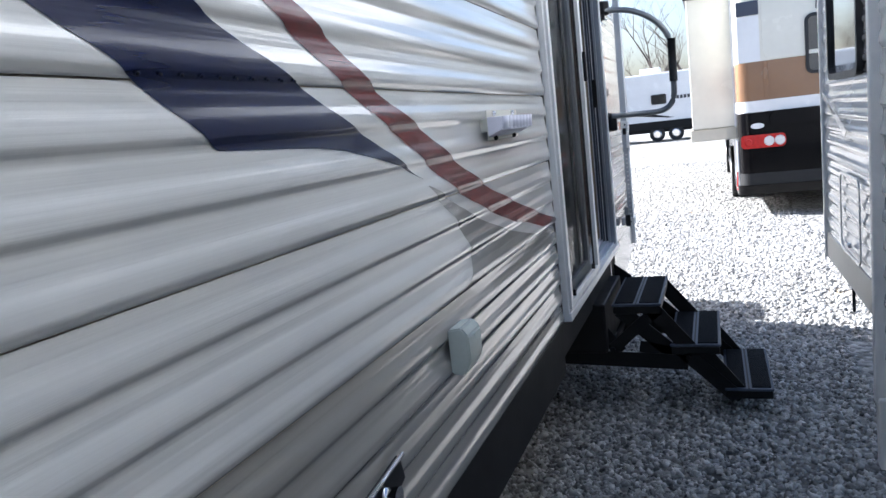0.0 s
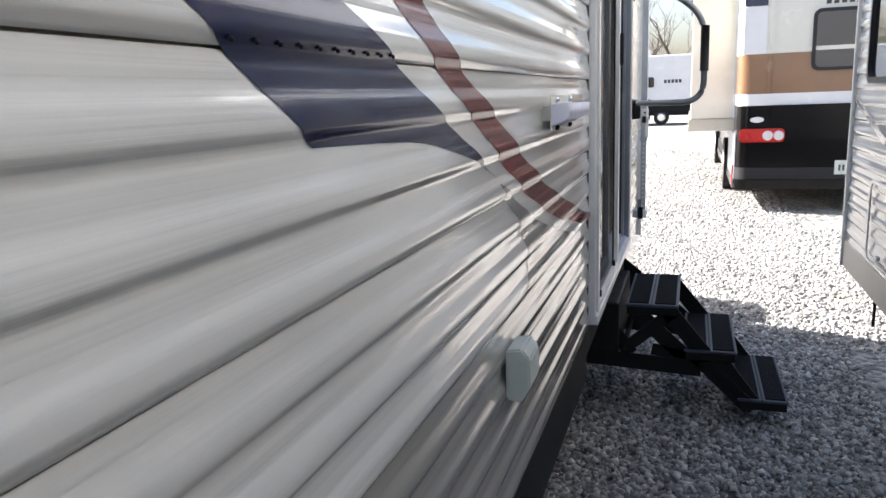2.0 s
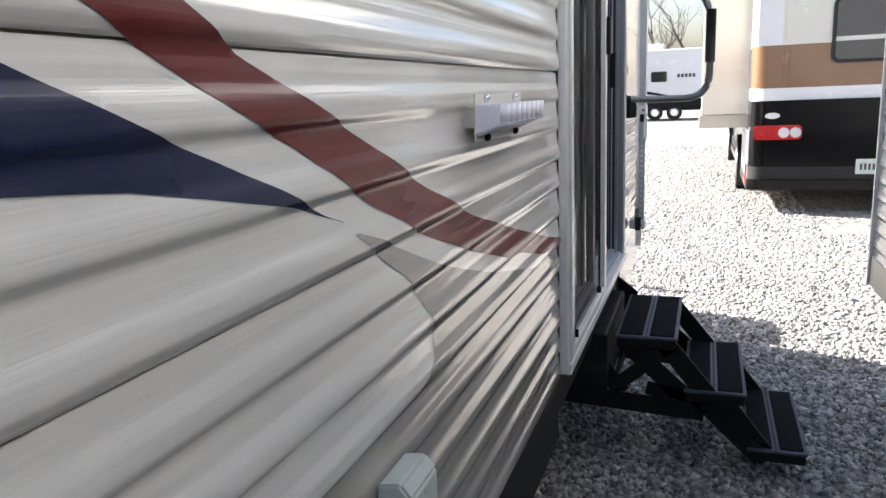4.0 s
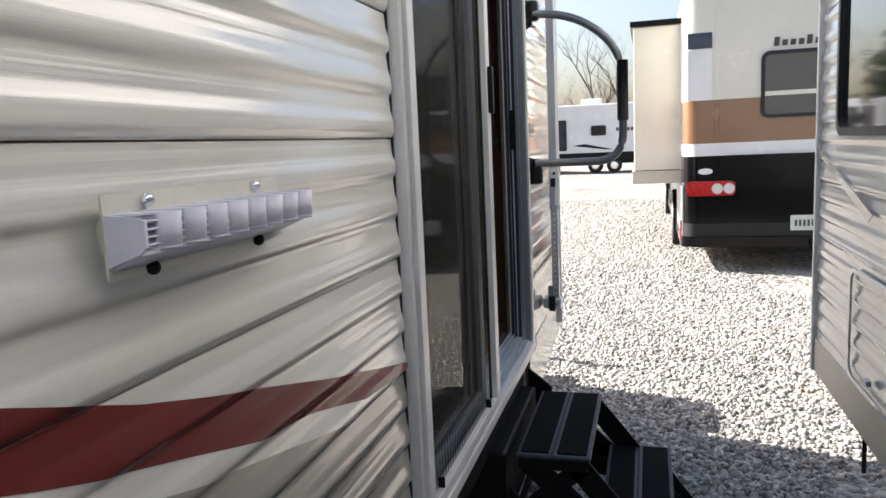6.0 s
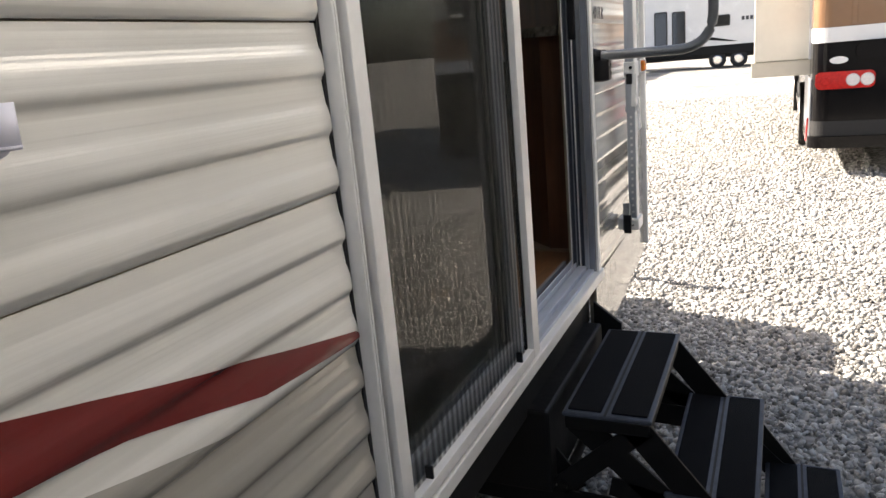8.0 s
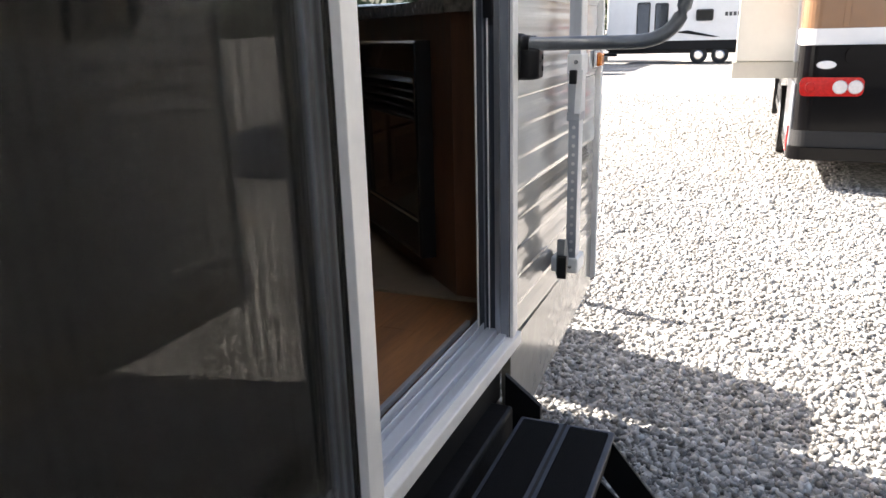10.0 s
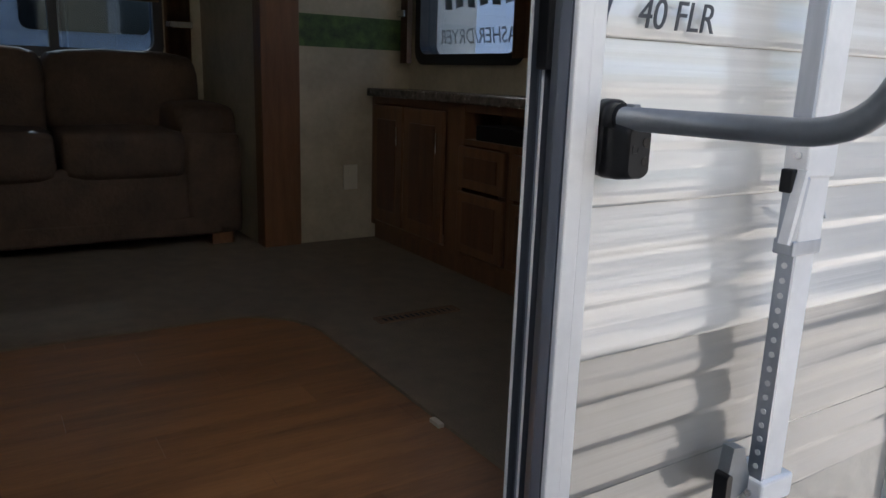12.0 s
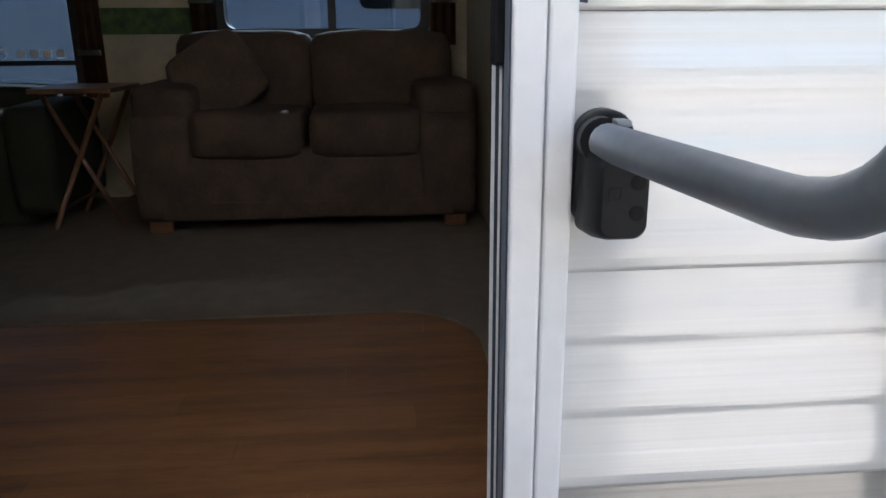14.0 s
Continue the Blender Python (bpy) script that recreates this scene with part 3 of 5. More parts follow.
for y in (SY0 + 0.012, SY1 - 0.02):
    strut(y, (0.05, 0.37), (0.28, 0.575), 0.045)
    strut(y + 0.009, (0.11, 0.565), (0.40, 0.30), 0.06)
    strut(y, (0.27, 0.57), (0.44, 0.36), 0.06)
    strut(y + 0.009, (0.20, 0.38), (0.46, 0.33), 0.045)
    strut(y, (0.40, 0.355), (0.63, 0.13), 0.055)
    strut(y + 0.009, (0.50, 0.34), (0.66, 0.13), 0.06)
    strut(y, (-0.2, 0.33), (0.40, 0.30), 0.06)
    strut(y + 0.018, (-0.15, 0.66), (0.08, 0.36), 0.05)
part("cross_tube", tube(bmesh.new(), [(0.05, SY0, 0.37), (0.05, SY1, 0.37)], 0.014), M["steel_black"], steps)
part("cross_tube", tube(bmesh.new(), [(0.42, SY0, 0.33), (0.42, SY1, 0.33)], 0.012), M["steel_black"], steps)
part("step_box", B(-0.5, 0.03, SY0 - 0.03, SY1 + 0.03, 0.36, 0.62, bevel=0.01), M["steel_black"], steps)

# swing-out assist handle
handle = thing("grab_handle", None, "large grey swing-out grab handle with black brackets and foam grip", "grab handle")
path = rounded([(0.025, 1.659, 1.557), (0.398, 1.698, 1.557), (0.398, 1.698, 2.0), (0.22, 1.68, 2.15), (0.045, 1.659, 2.165)], 0.115, 10)
part("rail", tube(bmesh.new(), path, 0.0165, 16), M["tube"], handle, "grey powder-coated rail")
part("foam_grip", tube(bmesh.new(), [(0.398, 1.698, 1.72), (0.398, 1.698, 1.96)], 0.0225, 16), M["rubber"], handle, "black foam grip")


def loft(bm, rings):
    """A smooth-sided body through outlines with as many points each, closed at both ends."""
    vs = [[bm.verts.new(p) for p in r] for r in rings]
    n = len(vs[0])
    for a, b in zip(vs, vs[1:]):
        for k in range(n):
            bm.faces.new((a[k], a[(k + 1) % n], b[(k + 1) % n], b[k])).smooth = True
    bm.faces.new(vs[0][::-1])
    bm.faces.new(vs[-1])
    bmesh.ops.recalc_face_normals(bm, faces=bm.faces)
    return bm


for zc, s in ((1.525, 1), (2.165, -1)):
    def outline(x, y0, y1, z0, z1, r):
        return [(x, y, zc + s * (z - 1.525)) for y, z in round_rect(y0, y1, z0, z1, r, 7)]
    br = part("bracket", loft(bmesh.new(), [outline(0.0, 1.640, 1.693, 1.470, 1.583, 0.0255), outline(0.020, 1.640, 1.693, 1.470, 1.583, 0.0255), outline(0.027, 1.643, 1.690, 1.473, 1.580, 0.0225)]), M["black"], handle, "black plastic wall bracket")
    part("bracket_cap", loft(bmesh.new(), [outline(0.020, 1.641, 1.696, 1.471, 1.553, 0.010), outline(0.044, 1.643, 1.696, 1.471, 1.552, 0.012), outline(0.060, 1.648, 1.695, 1.473, 1.550, 0.013), outline(0.0665, 1.652, 1.692, 1.477, 1.546, 0.011)]), M["black"], br)
    part("rail_clip", B(0.036, 0.056, 1.664, 1.678, zc + s * 0.046, zc + s * 0.052, bevel=0.002), M["tube"], br, "small metal rail clip")
    part("rail_collar", tube(bmesh.new(), [(0.022, 1.657, zc + s * 0.033), (0.042, 1.657, zc + s * 0.033)], 0.0205, 18), M["black"], br)
    # flat black discs paint the shade inside two screw holes
    for dz in (-0.027, 0.0):
        part("screw_hole", tube(bmesh.new(), [(0.0655, 1.683, zc + s * dz), (0.0672, 1.683, zc + s * dz)], 0.0068, 14), M["gelblack"], br)
    ring = bmesh.new()
    z0 = zc + s * -0.010
    ring_frame(ring, round_rect(1.657, 1.669, z0 - 0.006, z0 + 0.006, 0.001, 1), round_rect(1.6585, 1.6675, z0 - 0.0045, z0 + 0.0045, 0.001, 1), "x", 0.065, 0.0672)
    part("raised_mark", ring, M["black"], br)

# awning arm
arm = thing("awning_arm", None, "white and grey aluminium awning arm with punched lower channel", "awning arm")
part("upper_channel", B(0.02, 0.058, 2.045, 2.115, 1.33, 3.15, bevel=0.004), M["trim"], arm)
arm.location = (0.024, 0.012, 0)
part("upper_face", B(0.022, 0.056, 2.038, 2.046, 1.33, 3.15, bevel=0.001), M["alu"], arm)
part("lower_channel", B(0.022, 0.054, 2.052, 2.110, 0.89, 1.335, bevel=0.003), M["trim"], arm)
low = part("punched_face", B(0.024, 0.0545, 2.046, 2.053, 0.89, 1.335), M["alu"], arm, "punched grey channel face")
for k in range(15):
    z = 1.305 - k * 0.0275
    part("punched_hole", tube(bmesh.new(), [(0.040, 2.0448, z), (0.040, 2.0462, z)], 0.0055, 10), M["trim"], low)
bm = bmesh.new()
prism(bm, [(0.03, 1.345), (0.055, 1.345), (0.066, 1.46), (0.05, 1.475), (0.034, 1.46)], "y", 2.028, 2.044)
part("clamp_lever", bm, M["alu"], arm)
bm = bmesh.new()
prism(bm, [(2.000, 1.352), (2.008, 1.350), (2.022, 1.40), (2.032, 1.455), (2.034, 1.475), (2.026, 1.475), (2.016, 1.43)], "x", 0.050, 0.068)
part("lever_edge", bm, M["trim"], arm, "white curved lever")
part("clamp_bolt", tube(bmesh.new(), [(0.045, 2.037, 1.497), (0.045, 2.031, 1.497)], 0.0065, 10), M["chrome"], arm)
part("channel_sleeve", B(0.0195, 0.0585, 2.034, 2.118, 1.325, 1.352, bevel=0.003), M["alu"], arm)
part("clamp_stop", B(0.03, 0.052, 2.012, 2.030, 1.435, 1.475, bevel=0.003), M["black"], arm)
part("clamp_block", B(0.018, 0.062, 2.035, 2.12, 1.46, 1.52, bevel=0.004), M["trim"], arm)
part("foot_bracket", B(-0.022, 0.064, 2.036, 2.135, 0.845, 0.895, bevel=0.006), M["trim"], arm)
bm = bmesh.new()
prism(bm, [(1.965, 0.86), (1.985, 0.855), (2.036, 0.875), (2.036, 0.90), (2.01, 0.965), (1.98, 0.97)], "x", 0.012, 0.036)
part("foot_latch", bm, M["tube"], arm, "grey release latch")
bm = bmesh.new()
prism(bm, round_rect(1.957, 1.972, 0.850, 0.925, 0.007, 5), "x", 0.018, 0.046)
part("latch_tab", bm, M["black"], arm, "black latch tab")
part("foot_bolt", tube(bmesh.new(), [(0.040, 2.037, 0.868), (0.040, 2.031, 0.868)], 0.006, 10), M["chrome"], arm)
part("wall_pin", tube(bmesh.new(), [(0.0, 2.155, 1.375), (0.03, 2.165, 1.385)], 0.006, 8), M["alu"], arm)

# scooped wall vent
vent = thing("wall_vent", None, "pale plastic wall vent with eight scooped louvres and four screws", "vent")
vent.location = (-0.004, 0.007, 0)
bm = bmesh.new()
loft(bm, [[(x, y, z) for y, z in round_rect(-0.888 + d, -0.555 - d, 1.538 + d, 1.619 - d, 0.003, 2)] for x, d in ((-0.004, 0.022), (0.0208, 0.022), (0.0212, 0.0), (0.0238, 0.0))])
for f in bm.faces:
    f.smooth = False
part("back_plate", bm, M["vent_base"], vent, "cream back plate")
bm = bmesh.new()
prism(bm, [(0.024, 1.551), (0.024, 1.600), (0.060, 1.597), (0.067, 1.594), (0.067, 1.570), (0.060, 1.564)], "y", -0.888, -0.884)
part("end_cap", bm, M["vent"], vent, "flat end cap, narrower to the front")
part("underside", loft(bmesh.new(), [[(0.024, -0.884, 1.546), (0.024, -0.565, 1.546), (0.024, -0.565, 1.550), (0.024, -0.884, 1.550)], [(0.060, -0.884, 1.562), (0.060, -0.560, 1.562), (0.060, -0.560, 1.566), (0.060, -0.884, 1.566)]]), M["vent"], vent)
for k in range(8):
    y = -0.872 + k * 0.0405
    bm = bmesh.new()
    n = 8
    arc = [(y + 0.012 + 0.020 * i / n, 0.061 + 0.012 * (i / n) ** 0.7 + 0.0035 * math.sin(i / n * math.pi)) for i in range(n + 1)]
    outline = arc + [(a, b - 0.003) for a, b in arc[::-1]]
    lo = [bm.verts.new((p[1] - 0.002, p[0], 1.564)) for p in outline]
    hi = [bm.verts.new((p[1], p[0], 1.600)) for p in outline]
    bm.faces.new(lo)
    bm.faces.new(hi[::-1])
    for i in range(len(outline)):
        j = (i + 1) % len(outline)
        f = bm.faces.new((lo[i], lo[j], hi[j], hi[i]))
        f.smooth = i < n
    for z0, z1 in ((1.5655, 1.5675), (1.598, 1.600)):
        flat = [(p[1] - 0.001, p[0]) for p in arc] + [(0.024, y + 0.024), (0.024, y - 0.008)]
        prism(bm, flat, "z", z0, z1)
    bmesh.ops.recalc_face_normals(bm, faces=bm.faces)
    sc = part("louvre", bm, M["vent"], vent)
    for i in range(4):
        part("louvre_fin", B(0.026, 0.0605, y - 0.010, y + 0.013, 1.5705 + i * 0.0072, 1.5720 + i * 0.0072), M["vent"], sc)
for y in (-0.829, -0.623):
    for z, metal in ((1.610, "chrome"), (1.5425, "steel_black")):
        bm = bmesh.new()
        bmesh.ops.create_uvsphere(bm, u_segments=12, v_segments=8, radius=0.0075, matrix=pose(0.027, y, z))
        part("screw", bm, M[metal], vent, smooth=True)

# outdoor socket cover, wall latch, marker lamp, lettering
sock = thing("outlet_cover", None, "pale green-grey plastic outdoor outlet cover on the ribbed siding", "outlet cover")
bm = bmesh.new()
prism(bm, [(0.0, 1.02), (0.0, 1.125), (0.034, 1.13), (0.05, 1.11), (0.05, 1.05), (0.03, 1.015)], "y", -1.31, -1.215)
bmesh.ops.bevel(bm, geom=bm.edges[:], offset=0.004, segments=2, affect="EDGES")
part("cover", bm, M["box"], sock)
part("knock_out", tube(bmesh.new(), [(0.049, -1.262, 1.10), (0.052, -1.262, 1.10)], 0.006, 12), M["box"], sock)
latch = thing("hatch_latch", None, "black and chrome hatch latch low on the taupe siding", "latch")
bm = bmesh.new()
prism(bm, [(-1.80, 0.935), (-1.80, 0.97), (-1.66, 0.985), (-1.645, 0.935), (-1.70, 0.915)], "x", 0.004, 0.012)
part("latch_plate", bm, M["black"], latch)
part("latch_edge", tube(bmesh.new(), [(0.014, -1.80, 0.97), (0.014, -1.65, 0.985)], 0.0045, 8), M["chrome"], latch)
part("latch_knob", tube(bmesh.new(), [(0.012, -1.735, 0.945), (0.04, -1.735, 0.945)], [0.014, 0.018], 12), M["chrome"], latch)
marker = thing("marker_lamp", None, "small amber side marker lamp on the white siding", "marker lamp")
part("lens", B(0.004, 0.026, 2.655, 2.712, 1.455, 1.505, bevel=0.008), M["amber"], marker)
part("lamp_base", B(0.0, 0.008, 2.648, 2.718, 1.45, 1.51, bevel=0.003), M["trim"], marker)
lettering = thing("model_lettering", None, "dark slanted lettering 40 FLR on the white siding", "lettering")
text_part("letters", "40 FLR", 0.062, pose(0.0055, 1.707, 1.684, 90, 0, 90) @ Matrix.Diagonal((0.95, 1, 1, 1)), M["letter"], lettering, 0.0008, shear=0.15)
bm = bmesh.new()
prism(bm, [(1.635, 1.676), (1.648, 1.674), (1.652, 1.70), (1.67, 1.75), (1.685, 1.78), (1.66, 1.78), (1.645, 1.72)], "x", 0.003, 0.0045)
part("emblem", bm, M["stepgrey"], lettering)

# ---- the trailer's shell and rooms ----
FLOOR = 0.84
bm = bmesh.new()
box(bm, -0.10, -0.016, BACK, -0.002, 0.78, ROOF)
box(bm, -0.10, -0.016, -0.002, 1.640, DOOR_TOP + 0.004, ROOF)
box(bm, -0.10, -0.016, 1.640, NOSE, 0.78, ROOF)
structure("wall_east", bm, M["paper"], "papered side wall with the patio door opening")
IN, OUT2, FRONT = -2.30, -3.22, 2.70
SLIDE = 1.97
bm = bmesh.new()
W1, W2 = (-2.20, -1.46), (-1.27, -0.62)
WZ0, WZ1 = 1.685, 2.45
for x0, x1, z0, z1 in ((IN - 0.06, -0.101, 0.70, WZ0), (IN - 0.06, -0.101, WZ1, ROOF), (IN - 0.06, W1[0], WZ0, WZ1), (W1[1], W2[0], WZ0, WZ1), (W2[1], -0.101, WZ0, WZ1)):
    box(bm, x0, x1, FRONT - 0.06, FRONT, z0, z1)
structure("wall_north", bm, M["paper"], "papered front wall with two windows")
bm = bmesh.new()
box(bm, IN - 0.06, IN, SLIDE, FRONT - 0.061, 0.70, ROOF)
box(bm, IN - 0.06, IN, BACK, -1.9, 0.70, ROOF)
box(bm, IN - 0.06, IN, -1.9, SLIDE, 2.62, ROOF)
structure("wall_west", bm, M["paper"], "papered side wall with the slide-out opening")
SW = ((-0.95, -0.01), (0.70, 1.70))
SZ0, SZ1, SZ4 = 1.668, 2.42, 1.39
bm = bmesh.new()
xa, xb = OUT2 - 0.06, OUT2
box(bm, xa, xb, -1.95, SLIDE, 0.70, SZ4)
box(bm, xa, xb, -1.95, SLIDE, SZ1, 2.68)
box(bm, xa, xb, -1.95, SW[0][0], SZ4, SZ1)
box(bm, xa, xb, SW[0][1], SW[1][0], SZ4, SZ1)
box(bm, xa, xb, SW[1][1], SLIDE, SZ4, SZ1)
box(bm, xa, xb, SW[1][0], SW[1][1], SZ4, SZ0)
box(bm, xb, IN - 0.061, SLIDE - 0.05, SLIDE, 0.70, 2.68)
box(bm, xb, IN, -1.95, -1.90, 0.70, 2.68)
structure("wall_slideout", bm, M["paper"], "papered slide-out walls with two windows")
bm = bmesh.new()
box(bm, OUT2 - 0.06, IN, -1.95, SLIDE, 2.682, 2.74)
structure("ceiling_slideout", bm, M["ceil"], "white slide-out ceiling")
# Unseen nose pieces, added so the trailer's shadow edge falls right on the gravel.
for x0, x1, d in ((-0.016, -0.17, -1), (IN - 0.06, IN + 0.09, 1)):
    bm = bmesh.new()
    prism(bm, [(x0, NOSE - 0.01), (x0 + d * 0.10, NOSE - 0.01), (x1 + d * 0.07, 2.90), (x1, 2.90)], "z", 0.68, ROOF)
    part("nose_cheek", bm, M["trim"], trailer, "white slanting nose corner, unseen, added to shape the ground shadow")
part("nose_brow", B(IN + 0.10, -0.175, 2.84, 2.90, 2.62, ROOF), M["trim"], trailer)
part("nose_apron", B(IN + 0.10, -0.175, 2.84, 2.90, 0.68, 1.55), M["trim"], trailer)
bm = bmesh.new()
prism(bm, [(-0.016, BACK), (-0.016, NOSE), (-0.17, 2.90), (IN + 0.10, 2.90), (IN - 0.06, NOSE), (IN - 0.06, BACK)], "z", ROOF - 0.06, ROOF + 0.03)
structure("roof_ceiling", bm, M["ceil"], "white trailer ceiling and roof")
bm = bmesh.new()
box(bm, IN, -0.10, BACK, BACK + 0.06, 0.70, ROOF)
box(bm, IN, -0.10, -2.6, -2.54, 0.80, ROOF)
structure("wall_south", bm, M["paper"], "papered end and partition walls")
bm = bmesh.new()
prism(bm, [(-0.10, BACK), (-0.10, FRONT - 0.06), (IN, FRONT - 0.06), (IN, SLIDE - 0.05), (OUT2, SLIDE - 0.05), (OUT2, -1.9), (IN, -1.9), (IN, BACK)], "z", 0.70, FLOOR - 0.008)
structure("floor", bm, M["oak_dark"], "trailer floor deck")
bm = bmesh.new()
prism(bm, [(-0.11, 1.72), (-1.17, 1.72), (-1.25, 1.705), (-1.32, 1.67), (-1.375, 1.615), (-1.41, 1.55), (-1.42, 1.49), (-1.42, -2.5), (IN, -2.5), (IN, -1.9), (OUT2, -1.9), (OUT2, SLIDE - 0.05), (IN + 0.002, SLIDE - 0.05), (IN + 0.002, FRONT - 0.07), (-0.11, FRONT - 0.07)], "z", FLOOR - 0.008, FLOOR + 0.008)
tagged(mesh_object("carpet", bm, M["carpet"]), "grey-beige fitted carpet in the living area", "carpet", "", "structure")
part("threshold", B(-0.108, -0.096, 0.05, 1.578, FLOOR - 0.01, FLOOR + 0.005, bevel=0.002), M["track"], trailer)

# vinyl planks
deck = thing("vinyl_floor", None, "reddish-brown wood-look vinyl planks inside the patio door", "floor")
tagged(deck, kind="structure")
x = -0.104
row = 0
while x > -1.40:
    w = 0.105
    y = -2.5 + (row * 0.37) % 0.9 - 0.9
    while y < 1.72:
        y0, y1 = max(y, -2.5), min(y + 0.9, {11: 1.69, 12: 1.62}.get(row, 1.719))
        if y1 - y0 > 0.02:
            part("plank", B(max(x - w + 0.0006, -1.425), x, y0 + 0.0005, y1 - 0.0005, FLOOR - 0.008, FLOOR), M["vinyl"], deck)
        y += 0.9
    x -= w
    row += 1


def window(name, axis, at, u0, u1, v0, v1, label, split=None, inward=1):
    """A window with a black rounded frame in a wall across the axis."""
    ob = thing(name, None, label, "window")
    tagged(ob, kind="structure")
    bm = bmesh.new()
    ring_frame(bm, round_rect(u0 - 0.03, u1 + 0.03, v0 - 0.03, v1 + 0.03, 0.07), round_rect(u0 + 0.015, u1 - 0.015, v0 + 0.015, v1 - 0.015, 0.05), axis, at - 0.045, at + 0.045)
    part("window_frame", bm, M["frame_black"], ob)
    bm = bmesh.new()
    prism(bm, [(u0, v0), (u1, v0), (u1, v1), (u0, v1)], axis, at - 0.003, at + 0.003)
    p = part("pane", bm, M["shaded" if axis == "x" else "clear"], ob)
    if split:
        for s in split:
            bm = bmesh.new()
            prism(bm, [(s - 0.02, v0), (s + 0.02, v0), (s + 0.02, v1), (s - 0.02, v1)], axis, at - 0.03, at + 0.03)
            part("mullion", bm, M["frame_black"], ob)
    return ob


win_1 = window("window_1", "y", FRONT - 0.03, W1[0], W1[1], WZ0, WZ1, "front window with white paint lettering and black frame")
window("window_2", "y", FRONT - 0.03, W2[0], W2[1], WZ0, WZ1, "front window with black frame")
window("window_3", "x", OUT2 - 0.03, SW[1][0], SW[1][1], SZ0, SZ1, "slide-out window behind the sofa", split=(1.24,))
win_4 = window("window_4", "x", OUT2 - 0.03, SW[0][0], SW[0][1], SZ4, SZ1, "slide-out window with white painted prices")
# painted words seen from behind
text_part("painted_words", "WASHER/DRYER", 0.088, pose(-1.44, FRONT - 0.024, 1.745, 90, 0, 180), M["paint_text"], win_1, 0.0006, shear=0.2)
for k in range(7):
    x = -1.47 - k * 0.088
    part("painted_bar", prism(bmesh.new(), [(x, 1.885 + 0.012 * (k % 2)), (x - 0.058, 1.89), (x - 0.07, 1.945), (x - 0.012, 1.94)], "y", FRONT - 0.0255, FRONT - 0.0245), M["paint_text"], win_1, "unreadable white paint stroke" if k == 0 else "")
text_part("painted_words", "$19", 0.075, pose(OUT2 - 0.022, -0.47, 1.548, 90, 0, 90), M["paint_text"], win_4, 0.0006)
for k in range(4):
    part("painted_bar", B(OUT2 - 0.0235, OUT2 - 0.022, -0.31 + k * 0.062, -0.27 + k * 0.062, 1.552, 1.588), M["paint_text"], win_4)
part("meeting_rail", B(OUT2 - 0.055, OUT2 - 0.005, SW[0][0] + 0.01, SW[0][1] - 0.01, 1.515, 1.54, bevel=0.003), M["frame_black"], win_4)

# Unseen shades and boxes, added to block and dim sun through the slide-out windows.
def sun_blocker(y0, y1, low, high):
    ob = thing("sun_blocker", None, "unseen sheer shade added to dim the sun through a window", "shade", "roller shades")
    part("fabric", B(OUT2 + 0.012, OUT2 + 0.0124, y0, y1, low, high), M["sheer"], ob)
    part("hem_bar", B(OUT2 + 0.008, OUT2 + 0.020, y0, y1, low - 0.012, low, bevel=0.003), M["curtain"], ob)
    part("valance", B(OUT2 + 0.001, OUT2 + 0.09, y0 - 0.01, y1 + 0.01, high, 2.56, bevel=0.004), M["oak"], ob, "unseen oak box added to block the high sun")


sun_blocker(SW[1][0] - 0.015, 1.235, 1.93, 2.12)
sun_blocker(1.25, SW[1][1] + 0.015, 1.93, 2.12)
sun_blocker(SW[0][0], SW[0][1] + 0.02, 1.93, 2.06)

# slide-out post and leafy wallpaper border
bm = bmesh.new()
box(bm, IN - 0.07, IN + 0.03, SLIDE - 0.055, SLIDE + 0.115, FLOOR + 0.008, 2.62, 0.006)
tagged(mesh_object("slideout_post", bm, M["oak"]), "oak trim post at the slide-out opening", "post", "", "structure")
bm = bmesh.new()
box(bm, IN + 0.001, IN + 0.004, SLIDE + 0.116, FRONT - 0.064, 1.715, 1.85)
structure("border_north", bm, M["leaf"], "green leafy wallpaper border")
bm = bmesh.new()
box(bm, OUT2 + 0.001, OUT2 + 0.004, 0.12, 0.57, 1.66, 1.785)
structure("border_slideout", bm, M["leaf"], "green leafy wallpaper border between windows")


def curtain(x, y, z0, z1, along, wide):
    ob = thing("curtain", None, "narrow brown gathered curtain beside a window", "curtain", "curtains")
    bm = bmesh.new()
    rows = []
    for k in range(25):
        t = k / 24
        off = 0.02 * math.sin(t * 18)
        p = (x + off, y + wide * t) if along == "y" else (x + wide * t, y + off)
        rows.append((bm.verts.new((*p, z0)), bm.verts.new((*p, z1))))
    for a, b in zip(rows, rows[1:]):
        bm.faces.new((a[0], b[0], b[1], a[1]))
    bmesh.ops.solidify(bm, geom=bm.faces[:], thickness=0.006)
    part("cloth", bm, M["curtain"], ob, smooth=True)
    part("tie_back", B(*( (x + 0.025, x + 0.035, y, y + wide) if along == "y" else (x, x + wide, y - 0.035, y - 0.025)), z0 + 0.2, z0 + 0.23, bevel=0.003), M["chrome"], ob)
    return ob


curtain(OUT2 + 0.05, 1.73, 1.60, 2.5, "y", 0.13)
curtain(OUT2 + 0.05, 0.56, 1.60, 2.5, "y", 0.12)
curtain(OUT2 + 0.05, 0.02, 1.36, 2.5, "y", 0.11)
curtain(-1.45, FRONT - 0.11, 1.68, 2.5, "x", 0.16)
curtain(-2.285, FRONT - 0.11, 1.66, 2.5, "x", 0.07)


